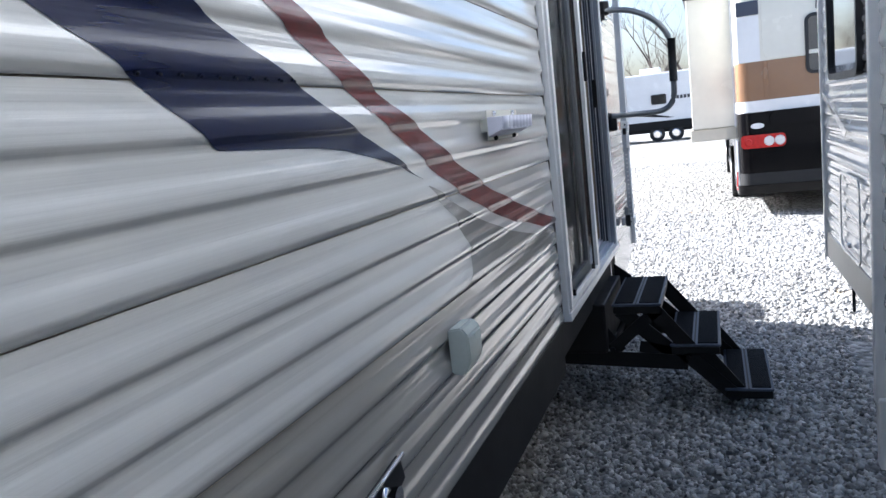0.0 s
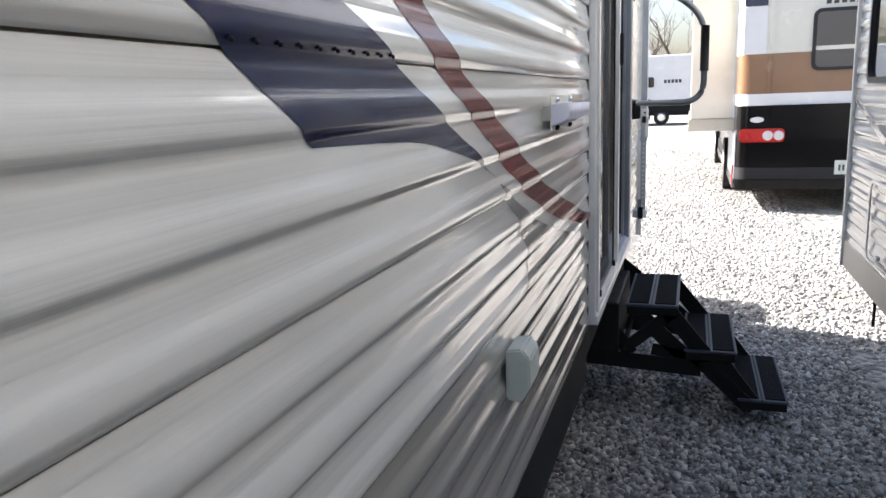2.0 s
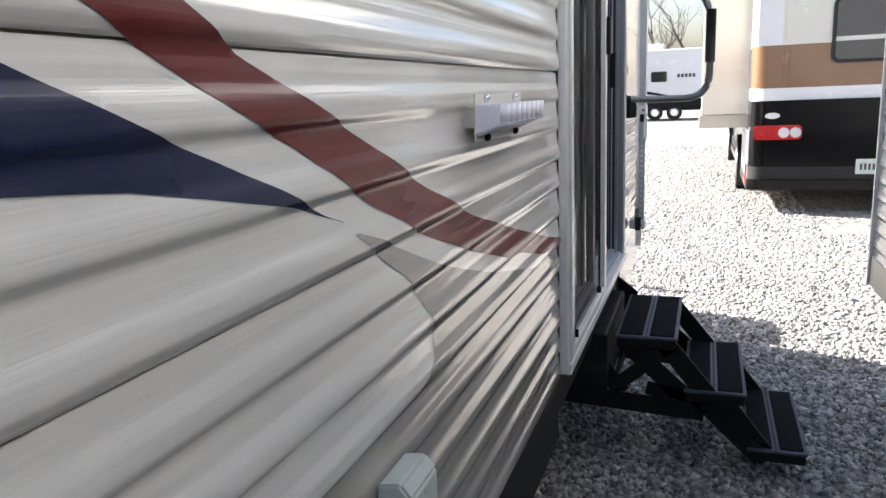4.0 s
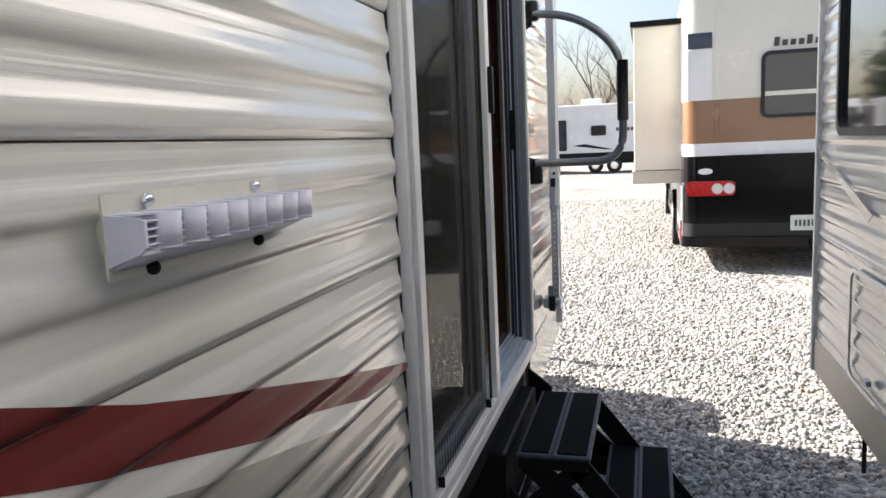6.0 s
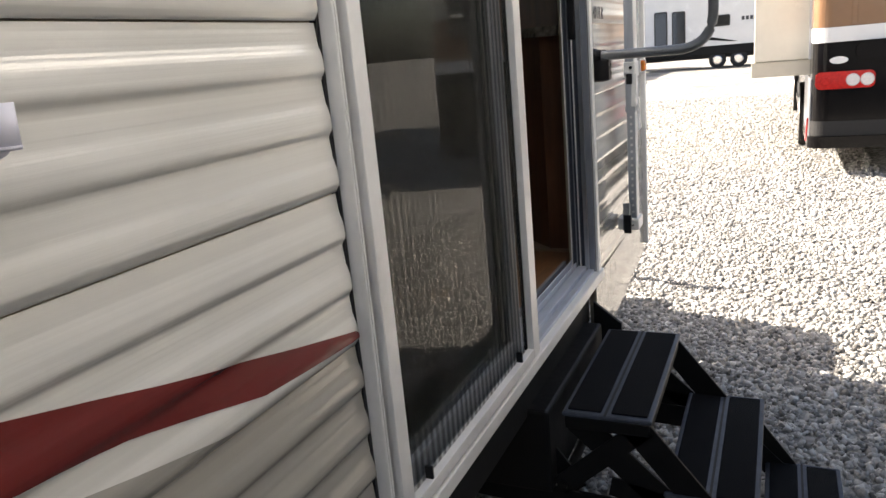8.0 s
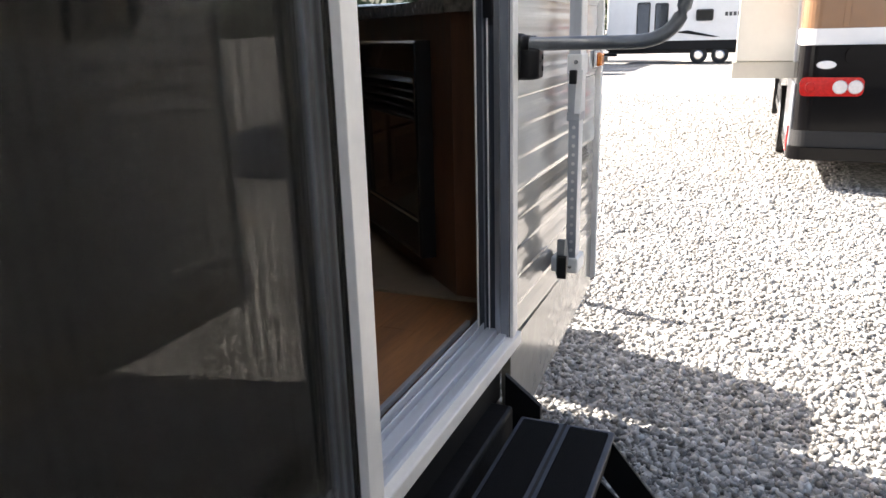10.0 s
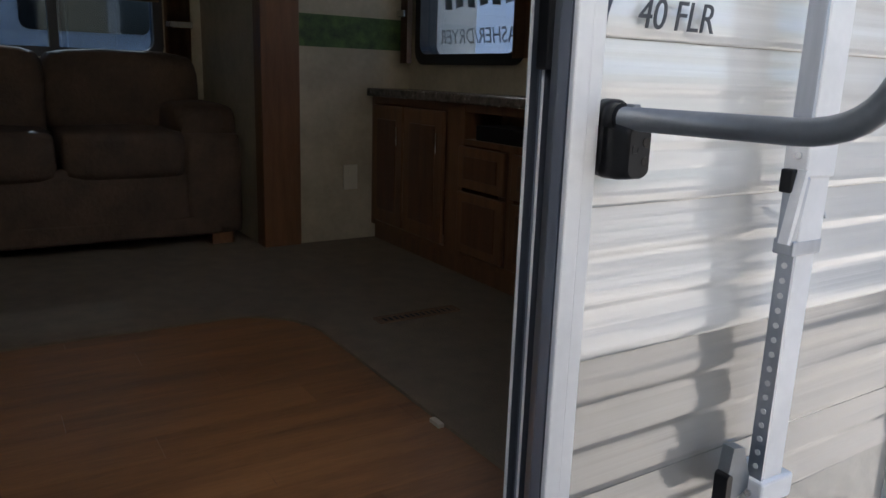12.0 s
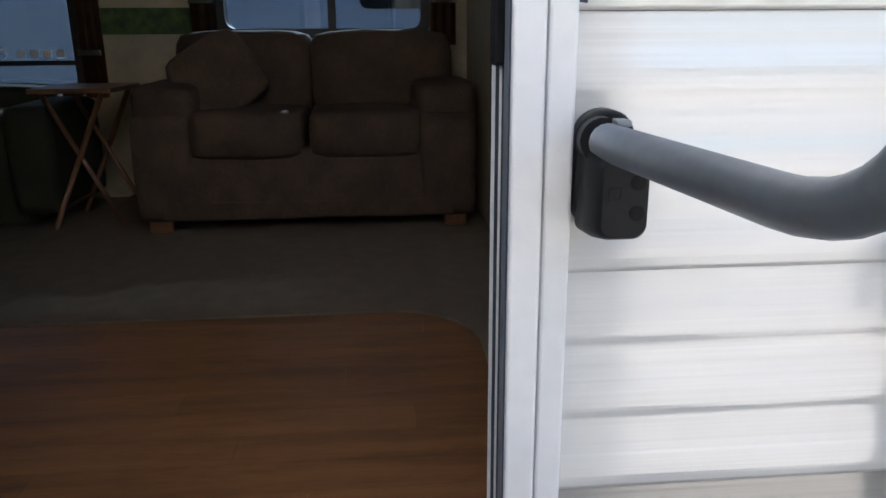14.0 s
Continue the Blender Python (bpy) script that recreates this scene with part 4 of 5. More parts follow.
def puff(x0, x1, y0, y1, z0, z1, r):
    """A stuffed cushion: a box with well rounded, softened sides."""
    bm = B(x0, x1, y0, y1, z0, z1)
    bmesh.ops.subdivide_edges(bm, edges=bm.edges[:], cuts=7, use_grid_fill=True)
    c = Vector(((x0 + x1) / 2, (y0 + y1) / 2, (z0 + z1) / 2))
    h = Vector(((x1 - x0) / 2, (y1 - y0) / 2, (z1 - z0) / 2))
    for v in bm.verts:
        d = v.co - c
        n = Vector((d.x / h.x, d.y / h.y, d.z / h.z))
        ln = (abs(n.x) ** 5 + abs(n.y) ** 5 + abs(n.z) ** 5) ** 0.2
        k = 1 / max(ln, 0.6) if ln > 0 else 1
        v.co = c + d * (1 - r + r * k) + Vector((0.006, 0.006, 0.006)) * noise.noise(v.co * 6)
    return bm


def sofa():
    ob = thing("loveseat", None, "brown suede two-seat sofa with rounded arms under the window", "sofa")
    x0, x1, y0, y1 = -3.19, -2.42, 0.44, 1.87
    part("base", puff(x0, x1, y0 + 0.02, y1 - 0.02, FLOOR + 0.05, FLOOR + 0.36, 0.25), M["sofa"], ob, smooth=True)
    part("skirt", B(x1 - 0.03, x1 + 0.005, y0 + 0.1, y1 - 0.1, FLOOR + 0.06, FLOOR + 0.14, bevel=0.01), M["sofa"], ob)
    for y in (y0, y1 - 0.24):
        part("arm", puff(x0 + 0.02, x1 + 0.01, y, y + 0.24, FLOOR + 0.05, FLOOR + 0.50, 0.3), M["sofa"], ob, smooth=True)
        part("arm_pillow", puff(x0 + 0.06, x1 - 0.06, y - 0.02, y + 0.26, FLOOR + 0.40, FLOOR + 0.62, 0.9), M["sofa"], ob, smooth=True)
    mid = (y0 + y1) / 2
    for a, b in ((y0 + 0.22, mid), (mid, y1 - 0.22)):
        part("seat_cushion", puff(x0 + 0.25, x1 + 0.02, a + 0.004, b - 0.004, FLOOR + 0.31, FLOOR + 0.51, 0.6), M["sofa"], ob, smooth=True)
    for a, b in ((y0 + 0.1, mid + 0.01), (mid - 0.01, y1 - 0.06)):
        part("back_cushion", puff(x0 + 0.02, x0 + 0.38, a, b, FLOOR + 0.44, FLOOR + 0.835, 0.8), M["sofa"], ob, smooth=True)
    for x, y in ((x1 - 0.06, y0 + 0.06), (x1 - 0.06, y1 - 0.12), (x0 + 0.1, y0 + 0.06), (x0 + 0.1, y1 - 0.12)):
        part("foot", B(x - 0.03, x + 0.05, y - 0.02, y + 0.08, FLOOR + 0.008, FLOOR + 0.07, bevel=0.006), M["oak"], ob)
    pil = tagged(mesh_object("throw_pillow", puff(-0.05, 0.07, -0.18, 0.18, -0.17, 0.17, 0.9), M["sofa"], True), "brown throw pillow leaning in the sofa corner", "pillow")
    pil.matrix_world = pose(-2.72, 0.76, FLOOR + 0.63, 32, -20, 10)


sofa()


def tray_table():
    ob = thing("tray_table", None, "folding wooden tray table with crossed legs", "table")
    part("tabletop", B(-2.92, -2.53, 0.02, 0.36, FLOOR + 0.585, FLOOR + 0.606, bevel=0.006), M["oak"], ob)
    for x, s in ((-2.55, 1), (-2.90, -1)):
        for a, b in ((0.06, 0.335), (0.315, 0.05)):
            xx = x - s * (0.02 if a < b else 0.0)
            part("leg", tube(bmesh.new(), [(xx, a, FLOOR + 0.588), (xx, b, FLOOR + 0.012)], 0.012, 8), M["oak"], ob)
    for y in (0.30, 0.085):
        part("rung", tube(bmesh.new(), [(-2.90, y, FLOOR + 0.09), (-2.55, y, FLOOR + 0.09)], 0.009, 8), M["oak"], ob)


tray_table()


def recliner():
    ob = thing("recliner", None, "dark olive fabric recliner beside the tray table", "armchair")
    part("seat", puff(-3.85, -3.30, -0.72, -0.12, FLOOR + 0.22, FLOOR + 0.50, 0.5), M["recliner"], ob, smooth=True)
    part("backrest", puff(-3.95, -3.68, -0.74, -0.10, FLOOR + 0.30, FLOOR + 0.60, 0.7), M["recliner"], ob, smooth=True)
    for y in (-0.90, -0.13):
        part("arm", puff(-3.90, -3.28, y, y + 0.19, FLOOR + 0.06, FLOOR + 0.54, 0.5), M["recliner"], ob, smooth=True)
    ob.location = (0.74, 0.02, 0)
    part("base", B(-3.85, -3.35, -0.75, -0.10, FLOOR + 0.01, FLOOR + 0.24, bevel=0.02), M["recliner"], ob)


recliner()


def front_cabinet():
    ob = thing("front_cabinet", None, "low oak cabinet with drawers and shelf along the front wall", "cabinet")
    x0, x1, y0, y1, zt = -2.285, -0.90, 2.44, FRONT - 0.07, FLOOR + 0.67
    part("plinth", B(x0, x1, y0 + 0.02, y1, FLOOR + 0.008, FLOOR + 0.08), M["oak"], ob)
    for a, b in ((x0, x0 + 0.03), (-1.64, -1.52), (-1.235, -1.20), (x1 - 0.03, x1)):
        part("side_panel", B(a, b, y0, y1, FLOOR + 0.08, zt - (0.13 if a == -1.235 else 0)), M["oak"], ob)
    part("top_rail", B(x0 + 0.03, x1 - 0.03, y0 + 0.002, y0 + 0.02, zt - 0.03, zt), M["oak"], ob)
    part("back_panel", B(x0 + 0.03, x1 - 0.03, y1 - 0.02, y1 - 0.002, FLOOR + 0.08, zt), M["oak_dark"], ob)
    part("shelf", B(-1.52, x1 - 0.03, y0 + 0.002, y1 - 0.02, zt - 0.15, zt - 0.13), M["oak"], ob)
    part("bottom_rail", B(x0 + 0.03, x1 - 0.03, y0 + 0.002, y0 + 0.02, FLOOR + 0.08, FLOOR + 0.10), M["oak"], ob)
    for a, b in ((x0 + 0.035, -1.968), (-1.958, -1.645)):
        d = part("cabinet_door", B(a, b, y0 - 0.018, y0 - 0.001, FLOOR + 0.11, zt - 0.035, bevel=0.004), M["oak"], ob)
        part("panel", B(a + 0.055, b - 0.055, y0 - 0.022, y0 - 0.017, FLOOR + 0.17, zt - 0.095, bevel=0.003), M["oak_dark"], d)
        part("door_handle", tube(bmesh.new(), [(b - 0.03, y0 - 0.03, zt - 0.20), (b - 0.03, y0 - 0.03, zt - 0.12)], 0.005, 8), M["chrome"], d)
    for a, b in ((-1.53, -1.24), (-1.20, x1 - 0.015)):
        for z0, z1 in ((FLOOR + 0.11, FLOOR + 0.345), (FLOOR + 0.36, FLOOR + 0.515)):
            d = part("drawer", B(a, b, y0 - 0.018, y0 - 0.001, z0, z1, bevel=0.004), M["oak"], ob)
            part("panel", B(a + 0.04, b - 0.04, y0 - 0.022, y0 - 0.017, z0 + 0.035, z1 - 0.035, bevel=0.003), M["oak_dark"], d)
    tagged(mesh_object("countertop", B(x0 - 0.005, x1 - 0.04, y0 - 0.03, y1, zt, zt + 0.035, bevel=0.006), M["counter"]), "speckled brown countertop on the front cabinet", "countertop")
    tagged(mesh_object("media_player", B(-1.46, -1.08, y0 + 0.01, y0 + 0.16, zt - 0.13, zt - 0.075, bevel=0.004), M["black"]), "black media player on the cabinet shelf", "media player")


front_cabinet()


def fireplace():
    ob = thing("corner_fireplace", None, "diagonal oak corner cabinet with a black electric fireplace", "fireplace")
    bm = bmesh.new()
    prism(bm, [(-0.12, 1.735), (-0.20, 1.74), (-0.90, 2.44), (-0.90, 2.62), (-0.12, 2.62)], "z", FLOOR + 0.008, FLOOR + 0.80)
    part("body", bm, M["oak_dark"], ob)
    bm = bmesh.new()
    prism(bm, [(-0.12, 1.69), (-0.20, 1.695), (-0.93, 2.425), (-0.93, 2.625), (-0.12, 2.625)], "z", FLOOR + 0.80, FLOOR + 0.835)
    part("top", bm, M["counter"], ob)
    bm = bmesh.new()
    prism(bm, [(-0.12, 2.0), (-0.20, 2.0), (-0.58, 2.38), (-0.58, 2.62), (-0.12, 2.62)], "z", FLOOR + 0.836, ROOF - 0.07)
    part("upper_panel", bm, M["oak_dark"], ob)
    m = Matrix.Translation((-0.555, 2.085, FLOOR + 0.39)) @ Matrix.Rotation(radians(135), 4, "Z")

    def put(name, bm, material, label=""):
        o = part(name, bm, M[material], ob, label)
        o.matrix_local = m
        return o
    # local y points out of the diagonal face
    bm = bmesh.new()
    rings = []
    for dx, za, zb, dy in ((0.36, -0.30, 0.34, 0.0), (0.36, -0.30, 0.34, 0.046), (0.354, -0.294, 0.334, 0.050), (0.344, -0.284, 0.324, 0.050), (0.27, -0.22, 0.25, 0.014), (0.27, -0.22, 0.25, 0.0)):
        rings.append([bm.verts.new((x, dy, z)) for x, z in ((-dx, za), (dx, za), (dx, zb), (-dx, zb))])
    for a, b in zip(rings, rings[1:] + rings[:1]):
        for k in range(4):
            bm.faces.new((a[k], a[(k + 1) % 4], b[(k + 1) % 4], b[k]))
    bmesh.ops.recalc_face_normals(bm, faces=bm.faces)
    put("surround", bm, "fire_black", "glossy black surround sloping in to the glass")
    put("firebox_glass", B(-0.268, 0.268, 0.003, 0.010, -0.218, 0.10), "darkglass")
    put("grille_backing", B(-0.268, 0.268, 0.003, 0.008, 0.102, 0.248), "rubber")
    for k in range(5):
        bm = bmesh.new()
        prism(bm, [(0.008, 0.118 + k * 0.026), (0.024, 0.112 + k * 0.026), (0.026, 0.115 + k * 0.026), (0.010, 0.128 + k * 0.026)], "x", -0.262, 0.262)
        put("grille_slat", bm, "fire_black")
    put("trim_bar", B(-0.26, 0.26, 0.011, 0.018, -0.214, -0.202, bevel=0.002), "chrome")


fireplace()
socket = thing("wall_socket", None, "ivory wall socket plate on the papered wall", "wall socket")
part("plate", B(IN, IN + 0.008, 2.30, 2.37, 1.083, 1.197, bevel=0.003), M["ivory"], socket)
for z in (1.115, 1.165):
    part("outlet", B(IN + 0.008, IN + 0.011, 2.32, 2.35, z - 0.013, z + 0.013, bevel=0.002), M["ivory"], socket)
tagged(mesh_object("paper_scrap", B(-0.515, -0.475, 1.70, 1.715, FLOOR + 0.0, FLOOR + 0.010, bevel=0.001), M["ivory"]), "tiny white scrap on the edge of the carpet", "scrap")

register = thing("floor_register", None, "narrow dark brown floor register let into the carpet", "floor register")
part("rim", ring_frame(bmesh.new(), round_rect(-1.20, -1.14, 1.90, 2.20, 0.006, 2), round_rect(-1.19, -1.15, 1.91, 2.19, 0.004, 2), "z", FLOOR + 0.004, FLOOR + 0.013), M["curtain"], register)
part("backing", B(-1.19, -1.15, 1.91, 2.19, FLOOR + 0.004, FLOOR + 0.0088), M["rubber"], register)
for k in range(14):
    part("slat", B(-1.189, -1.151, 1.918 + k * 0.0198, 1.924 + k * 0.0198, FLOOR + 0.0088, FLOOR + 0.0115), M["curtain"], register)

# propane bottles and tongue before the front wall
propane = thing("propane_cover", None, "white plastic propane bottle cover on the trailer tongue", "propane cover")
part("cover", puff(-1.42, -0.74, 3.08, 3.62, 0.55, 1.26, 0.5), M["trim"], propane, smooth=True)
part("tongue", B(-1.13, -1.03, 2.66, 4.4, 0.45, 0.56, bevel=0.01), M["steel_black"], propane)
part("tongue_plate", B(-1.5, -0.7, 2.95, 3.75, 0.52, 0.55), M["steel_black"], propane)
part("tongue_jack", tube(bmesh.new(), [(-1.08, 4.2, 0.0), (-1.08, 4.2, 1.0)], 0.035, 12), M["steel_black"], propane)

# ---- the motorhome parked beyond ----
coach = thing("motorhome", None, "cream, brown and black motorhome seen from behind, slide-out extended", "motorhome")
coach.location.x = 0.15
CX0, CX1, CY, CEND, CTOP = 0.76, 3.28, 7.85, 16.5, 3.45


def coach_band(name, z0, z1, material, out=0.0, label=""):
    """A band of the coach's rear, its upright corners rounded."""
    r = 0.16
    o = []
    for k in range(9):
        a = radians(180 + 90 * k / 8)
        o.append((CX0 - out + r + r * math.cos(a), CY - out + r + r * math.sin(a)))
    for k in range(9):
        a = radians(270 + 90 * k / 8)
        o.append((CX1 + out - r + r * math.cos(a), CY - out + r + r * math.sin(a)))
    o += [(CX1 + out, CEND), (CX0 - out, CEND)]
    return part(name, prism(bmesh.new(), o, "z", z0, z1), M[material], coach, label)


coach_band("lower_body", 0.34, 1.385, "gelblack", label="glossy black lower body")
coach_band("white_band", 1.387, 1.535, "gelwhite", label="white painted band")
coach_band("brown_band", 1.537, 2.035, "brown", label="brown painted band")
coach_band("upper_body", 2.037, CTOP - 0.12, "cream", label="cream upper body")
coach_band("roof_cap", CTOP - 0.118, CTOP, "gelwhite", -0.05)
coach_band("lower_valance", 0.425, 0.58, "rubber", 0.006, "dusty dark grey lower valance")
coach_band("bumper", 0.30, 0.42, "gelblack", 0.03)
# moulded rear cap, standing proud of the corners
bm = bmesh.new()
ring_frame(bm, round_rect(1.10, 3.0, 2.05, 3.30, 0.12), round_rect(1.16, 2.94, 2.10, 3.24, 0.09), "y", CY - 0.014, CY + 0.01)
part("cap_moulding", bm, M["cream"], coach, "raised rear moulding")
bm = bmesh.new()
prism(bm, round_rect(1.15, 2.95, 1.20, 1.375, 0.08), "y", CY - 0.05, CY)
part("lower_moulding", bm, M["gelblack"], coach)
part("brown_moulding", B(1.10, 1.15, CY - 0.012, CY + 0.01, 1.545, 2.03, bevel=0.004), M["brown"], coach)
part("corner_band", B(0.80, 1.07, CY - 0.006, CY + 0.02, 2.63, 2.81), M["gelnavy"], coach, "navy corner block")
part("corner_panel", B(0.80, 1.07, CY - 0.005, CY + 0.02, 2.04, 2.62), M["gelwhite"], coach, "white corner panel")
bm = bmesh.new()
ring_frame(bm, round_rect(1.60, 2.98, 1.80, 2.55, 0.09), round_rect(1.64, 2.94, 1.84, 2.51, 0.06), "y", CY - 0.03, CY + 0.01)
w = part("rear_window", bm, M["frame_black"], coach)
part("pane", prism(bmesh.new(), round_rect(1.63, 2.95, 1.83, 2.52, 0.06), "y", CY - 0.012, CY - 0.006), M["darkglass"], w, "dark tinted rear window")
tl = part("tail_lamp", prism(bmesh.new(), round_rect(0.79, 1.335, 0.915, 1.09, 0.05), "y", CY - 0.03, CY + 0.02), M["redlens"], coach, "red tail lamp with two clear lenses")
for xc in (1.135, 1.265):
    part("clear_lens", tube(bmesh.new(), [(xc, CY - 0.028, 1.0), (xc, CY - 0.042, 1.0)], [0.066, 0.058], 20), M["clearlens"], tl)
part("red_reflector", tube(bmesh.new(), [(0.88, CY - 0.028, 1.0), (0.88, CY - 0.036, 1.0)], [0.05, 0.04], 18), M["redlens"], tl)
bm = bmesh.new()
prism(bm, [(1.0 + 0.085 * math.cos(a * math.pi / 12), 1.205 + 0.037 * math.sin(a * math.pi / 12)) for a in range(24)], "y", CY - 0.008, CY)
part("oval_badge", bm, M["gelwhite"], coach, "small white oval badge")
lp = part("licence_plate", B(1.94, 2.29, CY - 0.012, CY, 0.49, 0.67, bevel=0.004), M["plate"], coach, "pale green licence plate")
for k in range(6):
    part("plate_bar", B(1.985 + k * 0.045, 2.01 + k * 0.045, CY - 0.0145, CY - 0.012, 0.54, 0.615), M["letter"], lp)
part("hitch", B(2.15, 2.25, CY - 0.12, CY + 0.1, 0.30, 0.38, bevel=0.01), M["steel_black"], coach)
# brand word as plain slanted bars
for k in range(9):
    bm = bmesh.new()
    x = 1.73 + k * 0.085
    h = 0.10 if k in (0, 4) else 0.065
    prism(bm, [(x, 2.60), (x + 0.055, 2.60), (x + 0.062, 2.60 + h), (x + 0.007, 2.60 + h)], "y", CY - 0.009, CY)
    part("word_bar", bm, M["letter"], coach)
# slide-out on the driver's side
slide = part("slide_out", B(0.17, 0.77, 8.62, 13.2, 1.21, 3.04, bevel=0.012), M["cream"], coach, "cream slide-out box")
part("slide_roof", B(0.13, 0.77, 8.58, 13.3, 3.04, 3.11, bevel=0.01), M["gelblack"], slide)
part("slide_base", B(0.14, 0.77, 8.64, 13.2, 1.03, 1.205, bevel=0.01), M["beige"], slide, "beige slide-out underside")
part("slide_trim", B(0.74, 0.775, 8.59, 8.63, 1.2, 3.06), M["trim"], slide)
for y in (10.3, 14.9):
    bm = bmesh.new()
    tube(bm, [(0.70, y, 0.42), (1.0, y, 0.42)], 0.42, 28)
    wh = part("wheel", bm, M["tyre"], coach)
    part("rim", tube(bmesh.new(), [(0.685, y, 0.42), (0.705, y, 0.42)], [0.20, 0.25], 20), M["chrome"], wh)
bm = bmesh.new()
tube(bm, [(3.1, 10.3, 0.42), (3.27, 10.3, 0.42)], 0.42, 28)
part("wheel", bm, M["tyre"], coach)
part("wheel_skirt", B(0.745, 0.765, 7.98, 9.75, 0.36, 1.02, bevel=0.006), M["alu"], coach, "pale lower side panel")
part("mud_flap", B(0.72, 0.98, 9.72, 9.74, 0.14, 0.6), M["rubber"], coach)
part("red_strap", tube(bmesh.new(), [(0.728, 8.1, 0.35), (0.738, 8.1, 0.60)], 0.010, 8), M["redlens"], coach, "thin red strap")

# ---- the silver trailer on the other side of the path ----
other = thing("silver_trailer", None, "silver ribbed trailer with dark windows, parked close on the other side", "travel trailer")
OX, OY = 1.215, 2.10
oz = [0.72, 0.96] + [0.96 + 0.235 * k for k in range(1, 11)]
for lo, hi in zip(oz, oz[1:]):
    for ya, yb in ((-7.0, 0.86), (1.74, OY)) if 1.6 < (lo + hi) / 2 < 2.3 else ((-7.0, OY),):
        sheet(lambda z, a=ya, b=yb: (a, b), lo + 0.001, hi - 0.001, material="silver", parent=other, x=OX, sign=-1)
part("side_core", B(OX + 0.012, OX + 0.06, -7.0, OY, 0.72, 3.31), M["silver"], other)
part("end_wall", B(OX + 0.06, 3.6, OY - 0.05, OY, 0.60, 3.31), M["silver"], other)
part("corner_trim", B(OX - 0.016, OX + 0.03, OY - 0.008, OY + 0.02, 0.57, 3.31, bevel=0.005), M["trim"], other)
part("roof", B(OX - 0.03, 3.65, -7.0, OY + 0.03, 3.31, 3.38, bevel=0.02), M["trim"], other)
part("skirt_board", B(OX - 0.004, OX + 0.03, -0.5, OY - 0.01, 0.57, 0.725, bevel=0.004), M["beige"], other, "beige lower skirt")
bm = bmesh.new()
ring_frame(bm, round_rect(0.86, 1.74, 1.62, 2.36, 0.07), round_rect(0.89, 1.71, 1.65, 2.33, 0.05), "x", OX - 0.022, OX + 0.012)
w = part("window", bm, M["frame_black"], other, "dark tinted window in a black frame")
part("pane", prism(bmesh.new(), round_rect(0.88, 1.72, 1.64, 2.34, 0.05), "x", OX - 0.004, OX + 0.008), M["darkglass"], w)
bm = bmesh.new()
ring_frame(bm, round_rect(0.95, 1.50, 0.74, 1.15, 0.06), round_rect(0.965, 1.485, 0.755, 1.135, 0.05), "x", OX - 0.014, OX - 0.006)
part("hatch_frame", bm, M["silver"], other)
part("hatch_latch", B(OX - 0.025, OX - 0.008, 1.20, 1.24, 0.79, 0.81, bevel=0.003), M["alu"], other)
bm = bmesh.new()
prism(bm, [(1.25, 1.36), (1.3, 1.33), (2.05, 1.54), (2.05, 1.56)], "x", OX - 0.012, OX - 0.0085)
part("swoosh", bm, M["taupe"], other, "faint taupe swoosh")
part("drop_bolt", tube(bmesh.new(), [(OX + 0.02, 1.36, 0.42), (OX + 0.02, 1.36, 0.60)], 0.008, 8), M["steel_black"], other)
# its slide-out stands nearer the path
for lo, hi in zip(oz, oz[1:]):
    if hi < 2.9:
        sheet(lambda z: (-6.4, -0.47), lo + 0.001, hi - 0.001, material="silver", parent=other, x=1.03, sign=-1)
part("slide_core", B(1.045, OX + 0.02, -6.4, -0.47, 0.66, 2.85), M["silver"], other)
part("slide_trim", B(1.005, 1.06, -0.48, -0.445, 0.64, 2.87, bevel=0.004), M["trim"], other)
part("slide_foot", B(1.01, 1.05, -0.50, -0.45, 0.44, 0.66, bevel=0.006), M["trim"], other)
part("slide_skirt", B(1.03, 1.08, -6.4, -0.5, 0.45, 0.68), M["skirt"], other)
for y in (-3.2, -4.1):
    part("wheel", tube(bmesh.new(), [(1.42, y, 0.36), (1.66, y, 0.36)], 0.36, 26), M["tyre"], other)
part("chassis_rail", B(1.7, 1.8, -7, OY - 0.05, 0.45, 0.62), M["steel_black"], other)


